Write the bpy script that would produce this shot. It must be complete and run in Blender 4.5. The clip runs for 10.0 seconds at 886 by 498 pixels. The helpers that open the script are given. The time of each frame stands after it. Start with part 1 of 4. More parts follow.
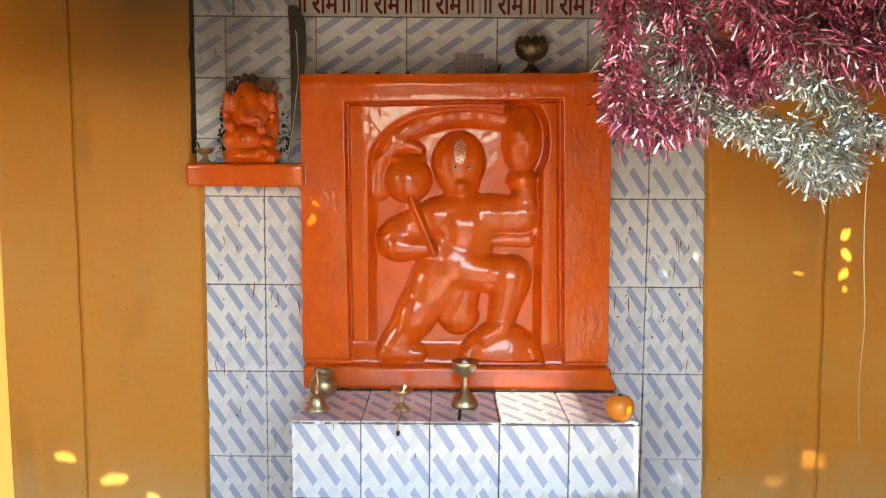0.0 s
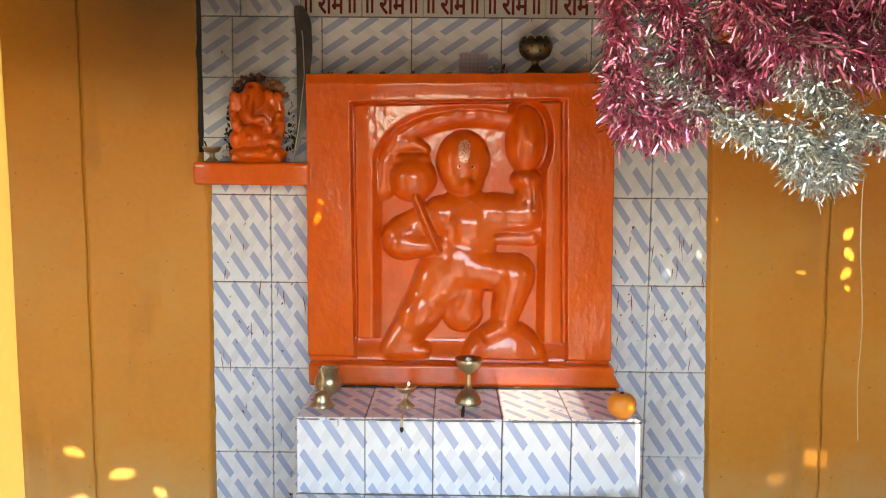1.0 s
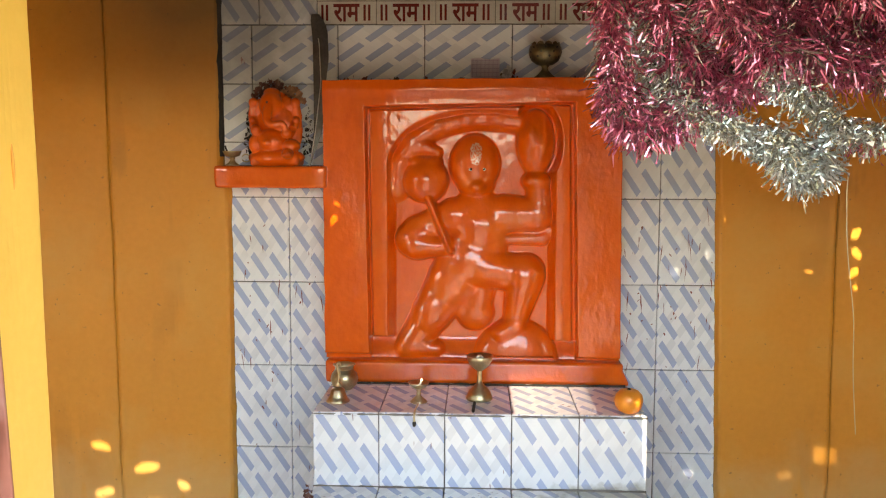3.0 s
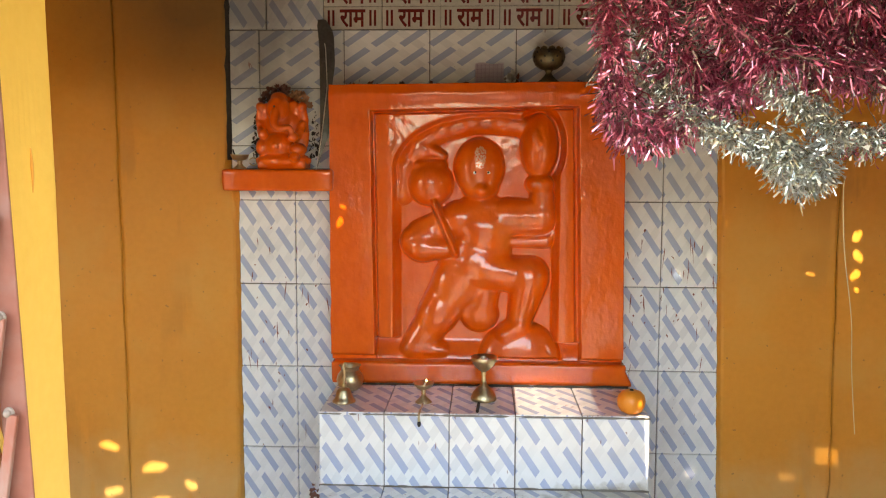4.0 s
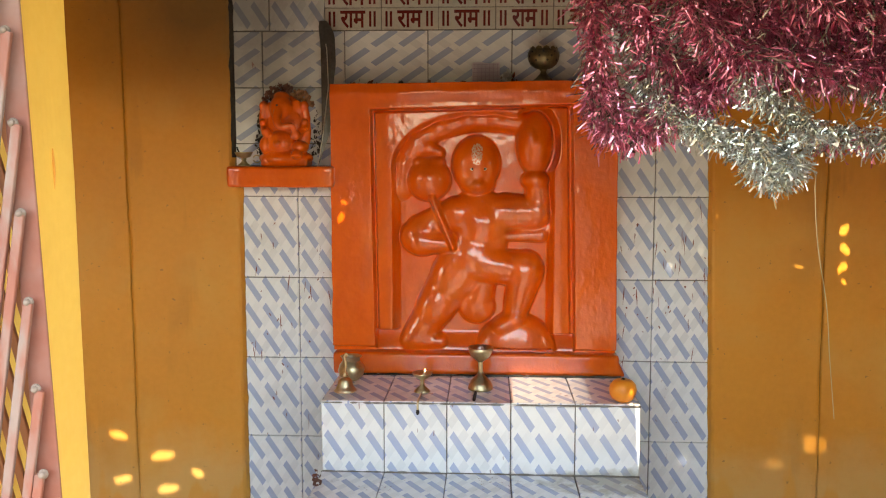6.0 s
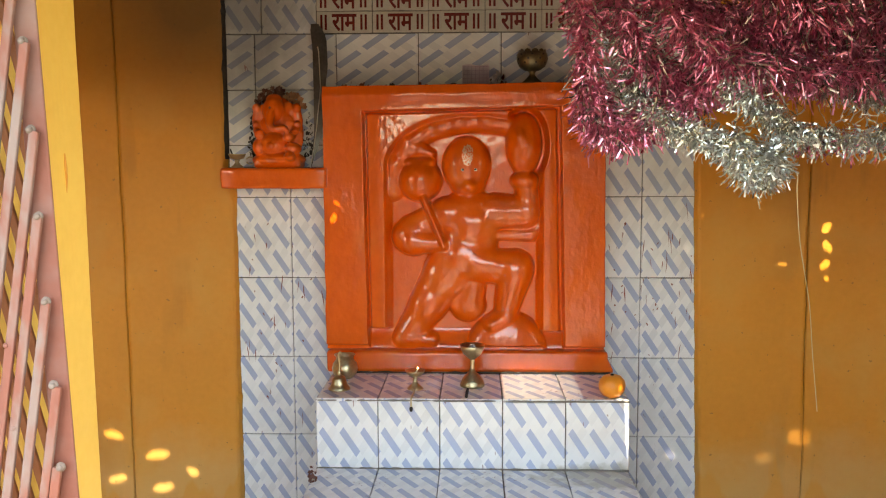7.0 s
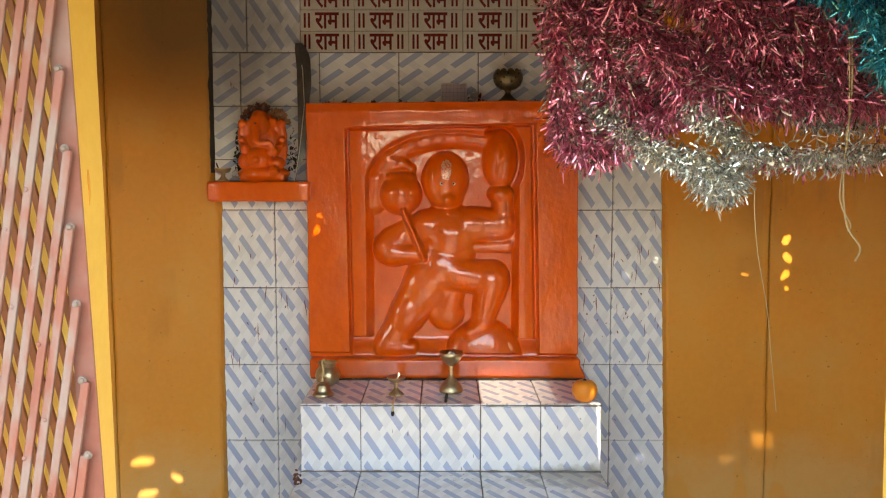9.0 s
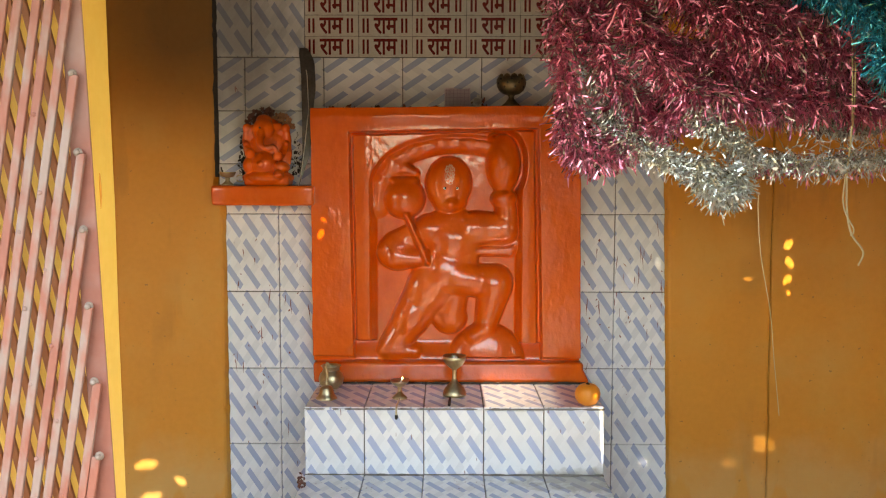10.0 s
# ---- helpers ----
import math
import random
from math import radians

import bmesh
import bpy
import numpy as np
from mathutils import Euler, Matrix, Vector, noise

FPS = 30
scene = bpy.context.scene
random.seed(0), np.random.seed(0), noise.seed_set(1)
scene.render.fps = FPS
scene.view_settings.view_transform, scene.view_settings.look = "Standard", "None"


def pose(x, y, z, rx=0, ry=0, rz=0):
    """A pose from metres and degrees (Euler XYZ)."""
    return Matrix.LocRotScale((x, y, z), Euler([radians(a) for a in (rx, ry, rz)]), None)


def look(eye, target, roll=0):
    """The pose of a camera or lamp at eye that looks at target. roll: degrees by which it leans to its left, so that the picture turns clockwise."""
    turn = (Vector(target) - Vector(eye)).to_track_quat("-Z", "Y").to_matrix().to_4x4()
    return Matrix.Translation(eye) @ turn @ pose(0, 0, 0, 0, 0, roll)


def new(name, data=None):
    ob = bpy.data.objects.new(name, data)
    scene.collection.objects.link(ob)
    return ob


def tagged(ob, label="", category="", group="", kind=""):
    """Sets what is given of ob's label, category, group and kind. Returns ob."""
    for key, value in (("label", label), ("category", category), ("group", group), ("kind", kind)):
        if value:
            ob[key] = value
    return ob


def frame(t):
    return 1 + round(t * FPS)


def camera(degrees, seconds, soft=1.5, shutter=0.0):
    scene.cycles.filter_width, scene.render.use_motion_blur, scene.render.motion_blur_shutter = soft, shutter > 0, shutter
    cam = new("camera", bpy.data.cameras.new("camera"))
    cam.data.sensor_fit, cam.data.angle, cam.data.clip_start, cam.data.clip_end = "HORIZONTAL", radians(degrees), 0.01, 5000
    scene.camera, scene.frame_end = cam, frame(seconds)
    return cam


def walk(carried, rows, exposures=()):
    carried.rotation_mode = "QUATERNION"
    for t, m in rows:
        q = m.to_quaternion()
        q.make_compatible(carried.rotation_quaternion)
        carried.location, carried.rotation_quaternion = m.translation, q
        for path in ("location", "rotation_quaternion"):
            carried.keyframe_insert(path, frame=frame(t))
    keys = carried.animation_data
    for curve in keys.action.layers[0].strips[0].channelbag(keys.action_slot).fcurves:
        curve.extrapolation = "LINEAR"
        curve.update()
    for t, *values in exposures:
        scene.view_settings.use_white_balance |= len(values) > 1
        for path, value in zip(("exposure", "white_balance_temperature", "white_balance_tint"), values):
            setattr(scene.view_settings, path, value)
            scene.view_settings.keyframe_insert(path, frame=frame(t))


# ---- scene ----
cam = camera(55.2, 10.0, soft=1.15)
PATH = [
    (0, (-0.007, -2.861, 1.479), (-0.013, -0.87, 1.285), 0.4),
    (0.5, (-0.005, -2.873, 1.481), (-0.018, -0.883, 1.282), 0.4),
    (1, (0.003, -2.884, 1.483), (-0.02, -0.894, 1.284), 0.5),
    (1.5, (0.024, -2.899, 1.483), (-0.016, -0.909, 1.285), 0.6),
    (2, (0.035, -2.918, 1.483), (-0.02, -0.929, 1.285), 0.5),
    (2.5, (0.042, -2.942, 1.484), (-0.028, -0.953, 1.287), 0.3),
    (4, (0.049, -2.994, 1.484), (-0.045, -1.005, 1.298), 0.2),
    (4.5, (0.054, -3.018, 1.484), (-0.043, -1.029, 1.299), 0.2),
    (5, (0.066, -3.047, 1.487), (-0.035, -1.058, 1.3), 0.2),
    (5.5, (0.076, -3.07, 1.485), (-0.03, -1.082, 1.293), 0.1),
    (7, (0.059, -3.129, 1.49), (-0.013, -1.14, 1.294), -0.2),
    (7.5, (0.053, -3.186, 1.494), (0.01, -1.196, 1.3), -0.2),
    (8, (0.047, -3.218, 1.495), (0.025, -1.227, 1.309), -0.1),
    (8.5, (0.038, -3.237, 1.496), (0.025, -1.244, 1.321), -0.0),
    (9, (0.034, -3.249, 1.495), (0.029, -1.256, 1.329), 0.0),
    (9.5, (0.028, -3.255, 1.494), (0.026, -1.262, 1.335), 0.1),
    (10, (0.023, -3.261, 1.494), (0.017, -1.267, 1.339), 0.1),
]
walk(cam, [(t, look(eye, target, roll)) for t, eye, target, roll in PATH],
     exposures=[(0, 3.87, 8000, 6), (2.5, 3.78, 8200, 6), (5, 3.65, 8600, 6), (10, 3.54, 8650, 6)])

# ---- light ----
SUN_EL, SUN_AZ = 66.0, 4.0                       # degrees; the light travels towards +y, a little towards +x
TAN = math.tan(radians(SUN_EL))
world = bpy.data.worlds.new("sky")
scene.world = world
world.use_nodes = True
wn = world.node_tree.nodes
sky = wn.new("ShaderNodeTexSky")
sky.sky_type = "NISHITA"
sky.sun_disc = False
sky.sun_elevation, sky.sun_rotation = radians(SUN_EL), radians(180 + SUN_AZ)
world.node_tree.links.new(sky.outputs[0], wn["Background"].inputs[0])
wn["Background"].inputs[1].default_value = 0.15
sun = new("sun", bpy.data.lights.new("sun", "SUN"))
sun.data.energy, sun.data.angle, sun.data.color = 2.0, radians(0.3), (1.0, 0.96, 0.90)
sun.matrix_world = look((0, 0, 0), (math.sin(radians(SUN_AZ)), math.cos(radians(SUN_AZ)), -TAN))


# ---- materials ----
def node_mat(name):
    m = bpy.data.materials.new(name)
    m.use_nodes = True
    nt = m.node_tree
    return m, nt, nt.nodes["Principled BSDF"]


def N(nt, kind, **values):
    n = nt.nodes.new(kind)
    for k, v in values.items():
        n.inputs[k].default_value = v
    return n


def math_node(nt, op, a, b=None):
    n = nt.nodes.new("ShaderNodeMath")
    n.operation = op
    for i, v in enumerate((a, b)):
        if v is None:
            continue
        if isinstance(v, (int, float)):
            n.inputs[i].default_value = v
        else:
            nt.links.new(v, n.inputs[i])
    return n.outputs[0]


def mix(nt, fac, a, b):
    n = nt.nodes.new("ShaderNodeMix")
    n.data_type = "RGBA"
    for sock, v in ((n.inputs[0], fac), (n.inputs[6], a), (n.inputs[7], b)):
        if isinstance(v, (int, float)):
            sock.default_value = v
        elif isinstance(v, tuple):
            sock.default_value = (*v, 1)
        else:
            nt.links.new(v, sock)
    return n.outputs[2]


def ramp(nt, fac, lo, hi):
    n = nt.nodes.new("ShaderNodeMapRange")
    nt.links.new(fac, n.inputs[0])
    n.inputs[1].default_value, n.inputs[2].default_value = lo, hi
    return n.outputs[0]


def noise_out(nt, scale, detail=4.0, stretch=(1, 1, 1), rough=0.55):
    co = nt.nodes.new("ShaderNodeNewGeometry").outputs["Position"]
    mp = nt.nodes.new("ShaderNodeMapping")
    mp.inputs["Scale"].default_value = stretch
    nt.links.new(co, mp.inputs[0])
    n = N(nt, "ShaderNodeTexNoise", Scale=scale, Detail=detail, Roughness=rough)
    nt.links.new(mp.outputs[0], n.inputs["Vector"])
    return n.outputs["Fac"]


def bump(nt, bsdf, height, strength, distance):
    b = N(nt, "ShaderNodeBump", Strength=strength, Distance=distance)
    nt.links.new(height, b.inputs["Height"])
    nt.links.new(b.outputs[0], bsdf.inputs["Normal"])


def paint(name, base, dark, rough=0.5, scale=3.0, fine=60.0, amount=0.6, relief=0.15, dist=0.004, stretch=(1, 1, 1), metal=0.0, coat=0.0,
          soot_shade=None, stains=False, bump_big=1.0, dust=None, dust_lo=0.55, dust_hi=0.75, dust_scale=9.0, fine_relief=0.5):
    """Painted or bare surface: two-scale colour variation, relief, and if wanted patches of dust or wear."""
    m, nt, bs = node_mat(name)
    big, small = noise_out(nt, scale, 5.0, stretch), noise_out(nt, fine, 3.0, stretch)
    both = math_node(nt, "ADD", math_node(nt, "MULTIPLY", big, 0.7), math_node(nt, "MULTIPLY", small, 0.3))
    col = mix(nt, math_node(nt, "MULTIPLY", ramp(nt, both, 0.35, 0.7), amount), base, dark)
    if dust:
        col = mix(nt, ramp(nt, noise_out(nt, dust_scale, 6.0, stretch), dust_lo, dust_hi), col, dust)
    if stains:                                        # runs of damp and small scuffs
        run = math_node(nt, "MULTIPLY", ramp(nt, noise_out(nt, 7, 5, (1, 1, 0.16)), 0.56, 0.62), ramp(nt, noise_out(nt, 1.7, 3), 0.48, 0.60))
        col = mix(nt, math_node(nt, "MULTIPLY", run, 0.45), col, (0.40, 0.15, 0.012))
        height = nt.nodes.new("ShaderNodeSeparateXYZ")              # rising damp: a chalky bloom with stained tongues through it
        nt.links.new(nt.nodes.new("ShaderNodeNewGeometry").outputs["Position"], height.inputs[0])
        level = math_node(nt, "ADD", height.outputs[2], math_node(nt, "MULTIPLY", math_node(nt, "SUBTRACT", noise_out(nt, 4.5, 4), 0.5), 0.55))
        col = mix(nt, math_node(nt, "MULTIPLY", ramp(nt, level, 0.52, 0.30), 0.55), col, (0.60, 0.36, 0.13))
        tongue = math_node(nt, "ADD", height.outputs[2], math_node(nt, "MULTIPLY", math_node(nt, "SUBTRACT", noise_out(nt, 8, 3, (1, 1, 0.3)), 0.5), 0.75))
        col = mix(nt, math_node(nt, "MULTIPLY", ramp(nt, tongue, 0.27, 0.225), 0.6), col, (0.64, 0.265, 0.022))
        scuff = ramp(nt, noise_out(nt, 55, 2), 0.72, 0.74)
        col = mix(nt, math_node(nt, "MULTIPLY", scuff, 0.6), col, (0.22, 0.10, 0.03))
    if soot_shade:                                          # soot and painted shade round a place: x, z, half width, half height
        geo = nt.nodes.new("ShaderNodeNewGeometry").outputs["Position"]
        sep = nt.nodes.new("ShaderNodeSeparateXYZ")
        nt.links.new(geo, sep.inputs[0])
        dx = math_node(nt, "DIVIDE", math_node(nt, "SUBTRACT", sep.outputs[0], soot_shade[0]), soot_shade[2])
        dz = math_node(nt, "DIVIDE", math_node(nt, "SUBTRACT", sep.outputs[2], soot_shade[1]), soot_shade[3])
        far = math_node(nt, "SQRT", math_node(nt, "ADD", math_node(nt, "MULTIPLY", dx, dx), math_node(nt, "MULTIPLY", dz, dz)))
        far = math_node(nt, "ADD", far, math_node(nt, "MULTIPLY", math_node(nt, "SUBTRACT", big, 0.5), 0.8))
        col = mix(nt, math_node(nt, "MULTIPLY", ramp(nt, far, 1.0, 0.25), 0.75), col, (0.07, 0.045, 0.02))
    nt.links.new(col, bs.inputs["Base Color"])
    r = math_node(nt, "ADD", math_node(nt, "MULTIPLY", small, 0.25), rough - 0.12)
    nt.links.new(r, bs.inputs["Roughness"])
    bs.inputs["Metallic"].default_value = metal
    bs.inputs["Coat Weight"].default_value = coat
    bs.inputs["Specular IOR Level"].default_value = 0.2 if coat > 0.5 else 0.5
    bs.inputs["Coat Roughness"].default_value = 0.12
    bump(nt, bs, math_node(nt, "ADD", math_node(nt, "MULTIPLY", big, bump_big), math_node(nt, "MULTIPLY", small, fine_relief)), relief, dist)
    return m


def tile_glaze():
    """White glazed tile printed with a woven pattern of slanted blue bars; the tile's own metres are its UV."""
    m, nt, bs = node_mat("printed_tile_glaze")
    uv = nt.nodes.new("ShaderNodeUVMap")
    sep = nt.nodes.new("ShaderNodeSeparateXYZ")
    nt.links.new(uv.outputs[0], sep.inputs[0])
    U = math_node(nt, "MULTIPLY", sep.outputs[0], 15.0)
    V = math_node(nt, "MULTIPLY", sep.outputs[1], 10.0)
    s = math_node(nt, "ADD", U, V)
    fs, n = math_node(nt, "FRACT", s), math_node(nt, "FLOOR", s)
    d = math_node(nt, "SUBTRACT", V, U)
    tt = math_node(nt, "FRACT", math_node(nt, "MULTIPLY", math_node(nt, "ADD", d, n), 0.5))
    blue = math_node(nt, "MULTIPLY", math_node(nt, "LESS_THAN", fs, 0.39),
                     math_node(nt, "MULTIPLY", math_node(nt, "GREATER_THAN", tt, 0.07), math_node(nt, "LESS_THAN", tt, 0.87)))
    weave = math_node(nt, "MULTIPLY", math_node(nt, "GREATER_THAN", fs, 0.36), math_node(nt, "LESS_THAN", math_node(nt, "FRACT", math_node(nt, "ADD", d, 0.1)), 0.45))
    info = nt.nodes.new("ShaderNodeObjectInfo")
    wear = noise_out(nt, 14, 5)
    white = mix(nt, info.outputs["Random"], (0.81, 0.81, 0.80), (0.75, 0.76, 0.75))
    white = mix(nt, math_node(nt, "MULTIPLY", weave, math_node(nt, "ADD", 0.10, math_node(nt, "MULTIPLY", ramp(nt, noise_out(nt, 3, 2), 0.4, 0.6), 0.40))), white, (0.61, 0.62, 0.62))
    print_blue = mix(nt, wear, (0.36, 0.42, 0.58), (0.44, 0.49, 0.63))
    col = mix(nt, blue, white, print_blue)
    grime = math_node(nt, "MULTIPLY", ramp(nt, noise_out(nt, 5, 6), 0.52, 0.8), 0.35)
    col = mix(nt, grime, col, (0.45, 0.42, 0.36))
    at = nt.nodes.new("ShaderNodeSeparateXYZ")                      # washed-down dirt where the altar step meets its riser
    nt.links.new(nt.nodes.new("ShaderNodeNewGeometry").outputs["Position"], at.inputs[0])
    spot = None
    for axis, centre, reach in ((0, 0.50, 0.30), (1, -0.53, 0.15), (2, 0.515, 0.035)):
        q = math_node(nt, "DIVIDE", math_node(nt, "SUBTRACT", at.outputs[axis], centre), reach)
        q = math_node(nt, "MULTIPLY", q, q)
        spot = q if spot is None else math_node(nt, "ADD", spot, q)
    spot = math_node(nt, "ADD", spot, math_node(nt, "MULTIPLY", math_node(nt, "SUBTRACT", noise_out(nt, 24, 5), 0.5), 2.6))
    col = mix(nt, math_node(nt, "MULTIPLY", ramp(nt, spot, 1.0, 0.2), 0.6), col, (0.27, 0.22, 0.13))
    sx = math_node(nt, "DIVIDE", math_node(nt, "SUBTRACT", at.outputs[0], -0.82), 0.36)      # soot and shade above the shelf, both put into the tile colour
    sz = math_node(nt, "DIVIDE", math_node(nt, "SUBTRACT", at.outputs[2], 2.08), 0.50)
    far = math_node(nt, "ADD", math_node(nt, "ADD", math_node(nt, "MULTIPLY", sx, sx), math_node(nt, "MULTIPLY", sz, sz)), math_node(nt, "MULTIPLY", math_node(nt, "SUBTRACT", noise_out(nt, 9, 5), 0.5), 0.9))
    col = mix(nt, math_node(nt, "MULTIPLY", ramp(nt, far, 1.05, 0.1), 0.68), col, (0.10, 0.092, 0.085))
    drips = math_node(nt, "MULTIPLY", ramp(nt, math_node(nt, "MULTIPLY", noise_out(nt, 75, 2, (1, 1, 0.22)), ramp(nt, noise_out(nt, 6, 2), 0.35, 0.62)), 0.655, 0.67), 0.6)
    col = mix(nt, drips, col, (0.20, 0.06, 0.045))
    nt.links.new(col, bs.inputs["Base Color"])
    nt.links.new(math_node(nt, "ADD", math_node(nt, "MULTIPLY", wear, 0.14), 0.10), bs.inputs["Roughness"])
    bump(nt, bs, noise_out(nt, 7, 2), 0.12, 0.006)
    return m


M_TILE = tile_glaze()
# The wall's upper left patch holds lamp soot plus shade put into the colour.
M_ORANGE = paint("ochre_wall_paint", (0.68, 0.262, 0.022), (0.55, 0.20, 0.017), 0.55, 1.6, 45, 0.8, 0.25, 0.004, dust=(0.63, 0.30, 0.055), dust_lo=0.48, dust_hi=0.76, dust_scale=2.2, stains=True, soot_shade=(-0.95, 2.14, 0.62, 0.60))
M_YELLOW = paint("yellow_wall_paint", (0.80, 0.48, 0.095), (0.70, 0.39, 0.07), 0.6, 3, 60, 0.7, 0.3, 0.003)
M_VERMILION = paint("vermilion_gloss_paint", (0.78, 0.115, 0.007), (0.64, 0.075, 0.005), 0.38, 15, 62, 0.8, 0.42, 0.005, (1, 1, 0.75), coat=1.0, bump_big=0.7, fine_relief=0.8, dust=(0.74, 0.17, 0.03), dust_lo=0.58, dust_hi=0.85, dust_scale=6)
M_GROUT = paint("dirty_grout", (0.20, 0.18, 0.15), (0.08, 0.07, 0.06), 0.85, 12, 90)
M_MORTAR = paint("old_mortar", (0.46, 0.27, 0.07), (0.30, 0.20, 0.10), 0.85, 14, 80, 1.0, 0.6, 0.006)
# Dark brown on both faces of the gap at the walls' outer edges.
M_CRACK = paint("dark_joint", (0.10, 0.05, 0.02), (0.05, 0.026, 0.012), 0.9, 14, 80)
M_PLASTER = paint("weathered_plaster", (0.28, 0.25, 0.21), (0.2, 0.18, 0.15), 0.8, 2, 40)
M_CEMENT = paint("stained_cement_floor", (0.42, 0.39, 0.34), (0.32, 0.29, 0.24), 0.75, 2, 40, 0.8, 0.3, 0.004)
M_EARTH = paint("pale_dry_ground", (0.15, 0.128, 0.10), (0.105, 0.09, 0.07), 0.9, 1.2, 25, 0.8, 0.5, 0.01)
M_EARTHWALL = paint("weathered_brick_plaster", (0.30, 0.22, 0.15), (0.20, 0.15, 0.10), 0.85, 1.5, 20)
M_BRASS = paint("tarnished_brass", (0.66, 0.54, 0.33), (0.36, 0.29, 0.17), 0.36, 22, 120, 0.9, 0.1, 0.002, metal=1.0)
M_BRASS_DARK = paint("blackened_brass", (0.22, 0.17, 0.09), (0.06, 0.05, 0.035), 0.42, 30, 140, 0.9, 0.2, 0.002, metal=0.9)
M_STEEL = paint("dull_blade_steel", (0.16, 0.145, 0.13), (0.07, 0.06, 0.05), 0.45, 20, 120, 0.8, 0.15, 0.001, metal=0.8)
M_EDGE = paint("ground_steel_edge", (0.75, 0.72, 0.66), (0.6, 0.57, 0.5), 0.4, 20, 120, metal=0.35)
M_GATE = paint("red_oxide_gate_paint", (0.23, 0.070, 0.042), (0.17, 0.050, 0.030), 0.62, 9, 70, 0.8, 0.35, 0.002, (1, 1, 0.4), dust=(0.20, 0.130, 0.105), dust_lo=0.42, dust_hi=0.62, dust_scale=30)
M_CHANNEL = paint("faded_red_oxide_paint", (0.20, 0.058, 0.033), (0.14, 0.038, 0.022), 0.65, 6, 60, 0.9, 0.35, 0.002, dust=(0.20, 0.10, 0.075), dust_lo=0.45, dust_hi=0.7, dust_scale=12)
# Rear bars' copy of the gate paint, their shade and yellow bounce coloured in.
M_GATE_BACK = paint("shaded_gate_paint", (0.28, 0.085, 0.022), (0.20, 0.055, 0.015), 0.6, 9, 70, 0.8, 0.3, 0.002)
M_BOLT = paint("rusty_dusty_bolt", (0.19, 0.14, 0.11), (0.10, 0.055, 0.035), 0.7, 40, 150)
M_PLAQUE = paint("cream_plaque_glaze", (0.56, 0.52, 0.46), (0.46, 0.42, 0.36), 0.28, 10, 70, 0.6, 0.1, 0.002)
M_LETTER = paint("maroon_letter_glaze", (0.19, 0.028, 0.022), (0.11, 0.018, 0.015), 0.2, 20, 90)
# Soot; also stands for the shade along the upper left tile edge.
M_SOOT_SHADE = paint("soot_shade", (0.05, 0.042, 0.036), (0.02, 0.018, 0.016), 0.85, 30, 120)
M_PETAL = paint("dried_petal", (0.17, 0.065, 0.045), (0.07, 0.035, 0.028), 0.85, 40, 120)
M_DRY = paint("pale_dried_petal", (0.42, 0.20, 0.10), (0.20, 0.085, 0.05), 0.8, 40, 120)
M_FRUIT = paint("orange_peel", (0.80, 0.27, 0.025), (0.66, 0.18, 0.02), 0.42, 9, 220, 0.7, 0.5, 0.002, coat=0.1)
M_PAPER = paint("pale_lilac_paper", (0.78, 0.70, 0.74), (0.68, 0.58, 0.63), 0.8, 20, 90)
M_INK = paint("faded_ink", (0.55, 0.40, 0.50), (0.5, 0.36, 0.46), 0.8, 20, 90)
M_THREAD = paint("pale_cotton_thread", (0.62, 0.50, 0.28), (0.46, 0.36, 0.2), 0.85, 40, 200)
M_CHAR = paint("burnt_wick", (0.02, 0.017, 0.015), (0.01, 0.01, 0.01), 0.9, 40, 120)
M_WHITE = paint("white_enamel", (0.8, 0.78, 0.72), (0.7, 0.68, 0.6), 0.3, 40, 120)
M_LEAF = paint("worn_silver_leaf", (0.74, 0.52, 0.42), (0.70, 0.24, 0.10), 0.35, 60, 160, 0.9, 0.5, 0.003, metal=0.5)
M_BLACK = paint("black_enamel", (0.012, 0.01, 0.01), (0.02, 0.016, 0.014), 0.2, 40, 120)
# The roof is unseen; its dark colour limits bounce onto the upper walls.
M_TIN = paint("dark_roof_sheet", (0.055, 0.05, 0.045), (0.03, 0.026, 0.022), 0.6, 3, 40)


def foil(name, light, deep, dull, share, rough=0.22):
    """Metal foil strips: lit and deep tints strip by strip, some turned to their dull backs."""
    m, nt, bs = node_mat(name)
    isl = nt.nodes.new("ShaderNodeNewGeometry").outputs["Random Per Island"]
    col = mix(nt, math_node(nt, "FRACT", math_node(nt, "MULTIPLY", isl, 7.3)), deep, light)
    worn = math_node(nt, "LESS_THAN", isl, share)
    nt.links.new(mix(nt, worn, col, dull), bs.inputs["Base Color"])
    nt.links.new(math_node(nt, "SUBTRACT", 0.96, math_node(nt, "MULTIPLY", worn, 0.45)), bs.inputs["Metallic"])
    nt.links.new(math_node(nt, "ADD", math_node(nt, "MULTIPLY", isl, 0.16), rough), bs.inputs["Roughness"])
    return m


M_PINK = foil("pink_foil", (0.95, 0.40, 0.55), (0.50, 0.095, 0.19), (0.27, 0.19, 0.17), 0.20, 0.24)
M_SILVER = foil("silver_foil", (0.86, 0.88, 0.86), (0.48, 0.50, 0.48), (0.58, 0.52, 0.38), 0.18, 0.22)
M_BLUE = foil("blue_foil", (0.16, 0.80, 0.96), (0.04, 0.46, 0.64), (0.20, 0.34, 0.36), 0.12, 0.20)


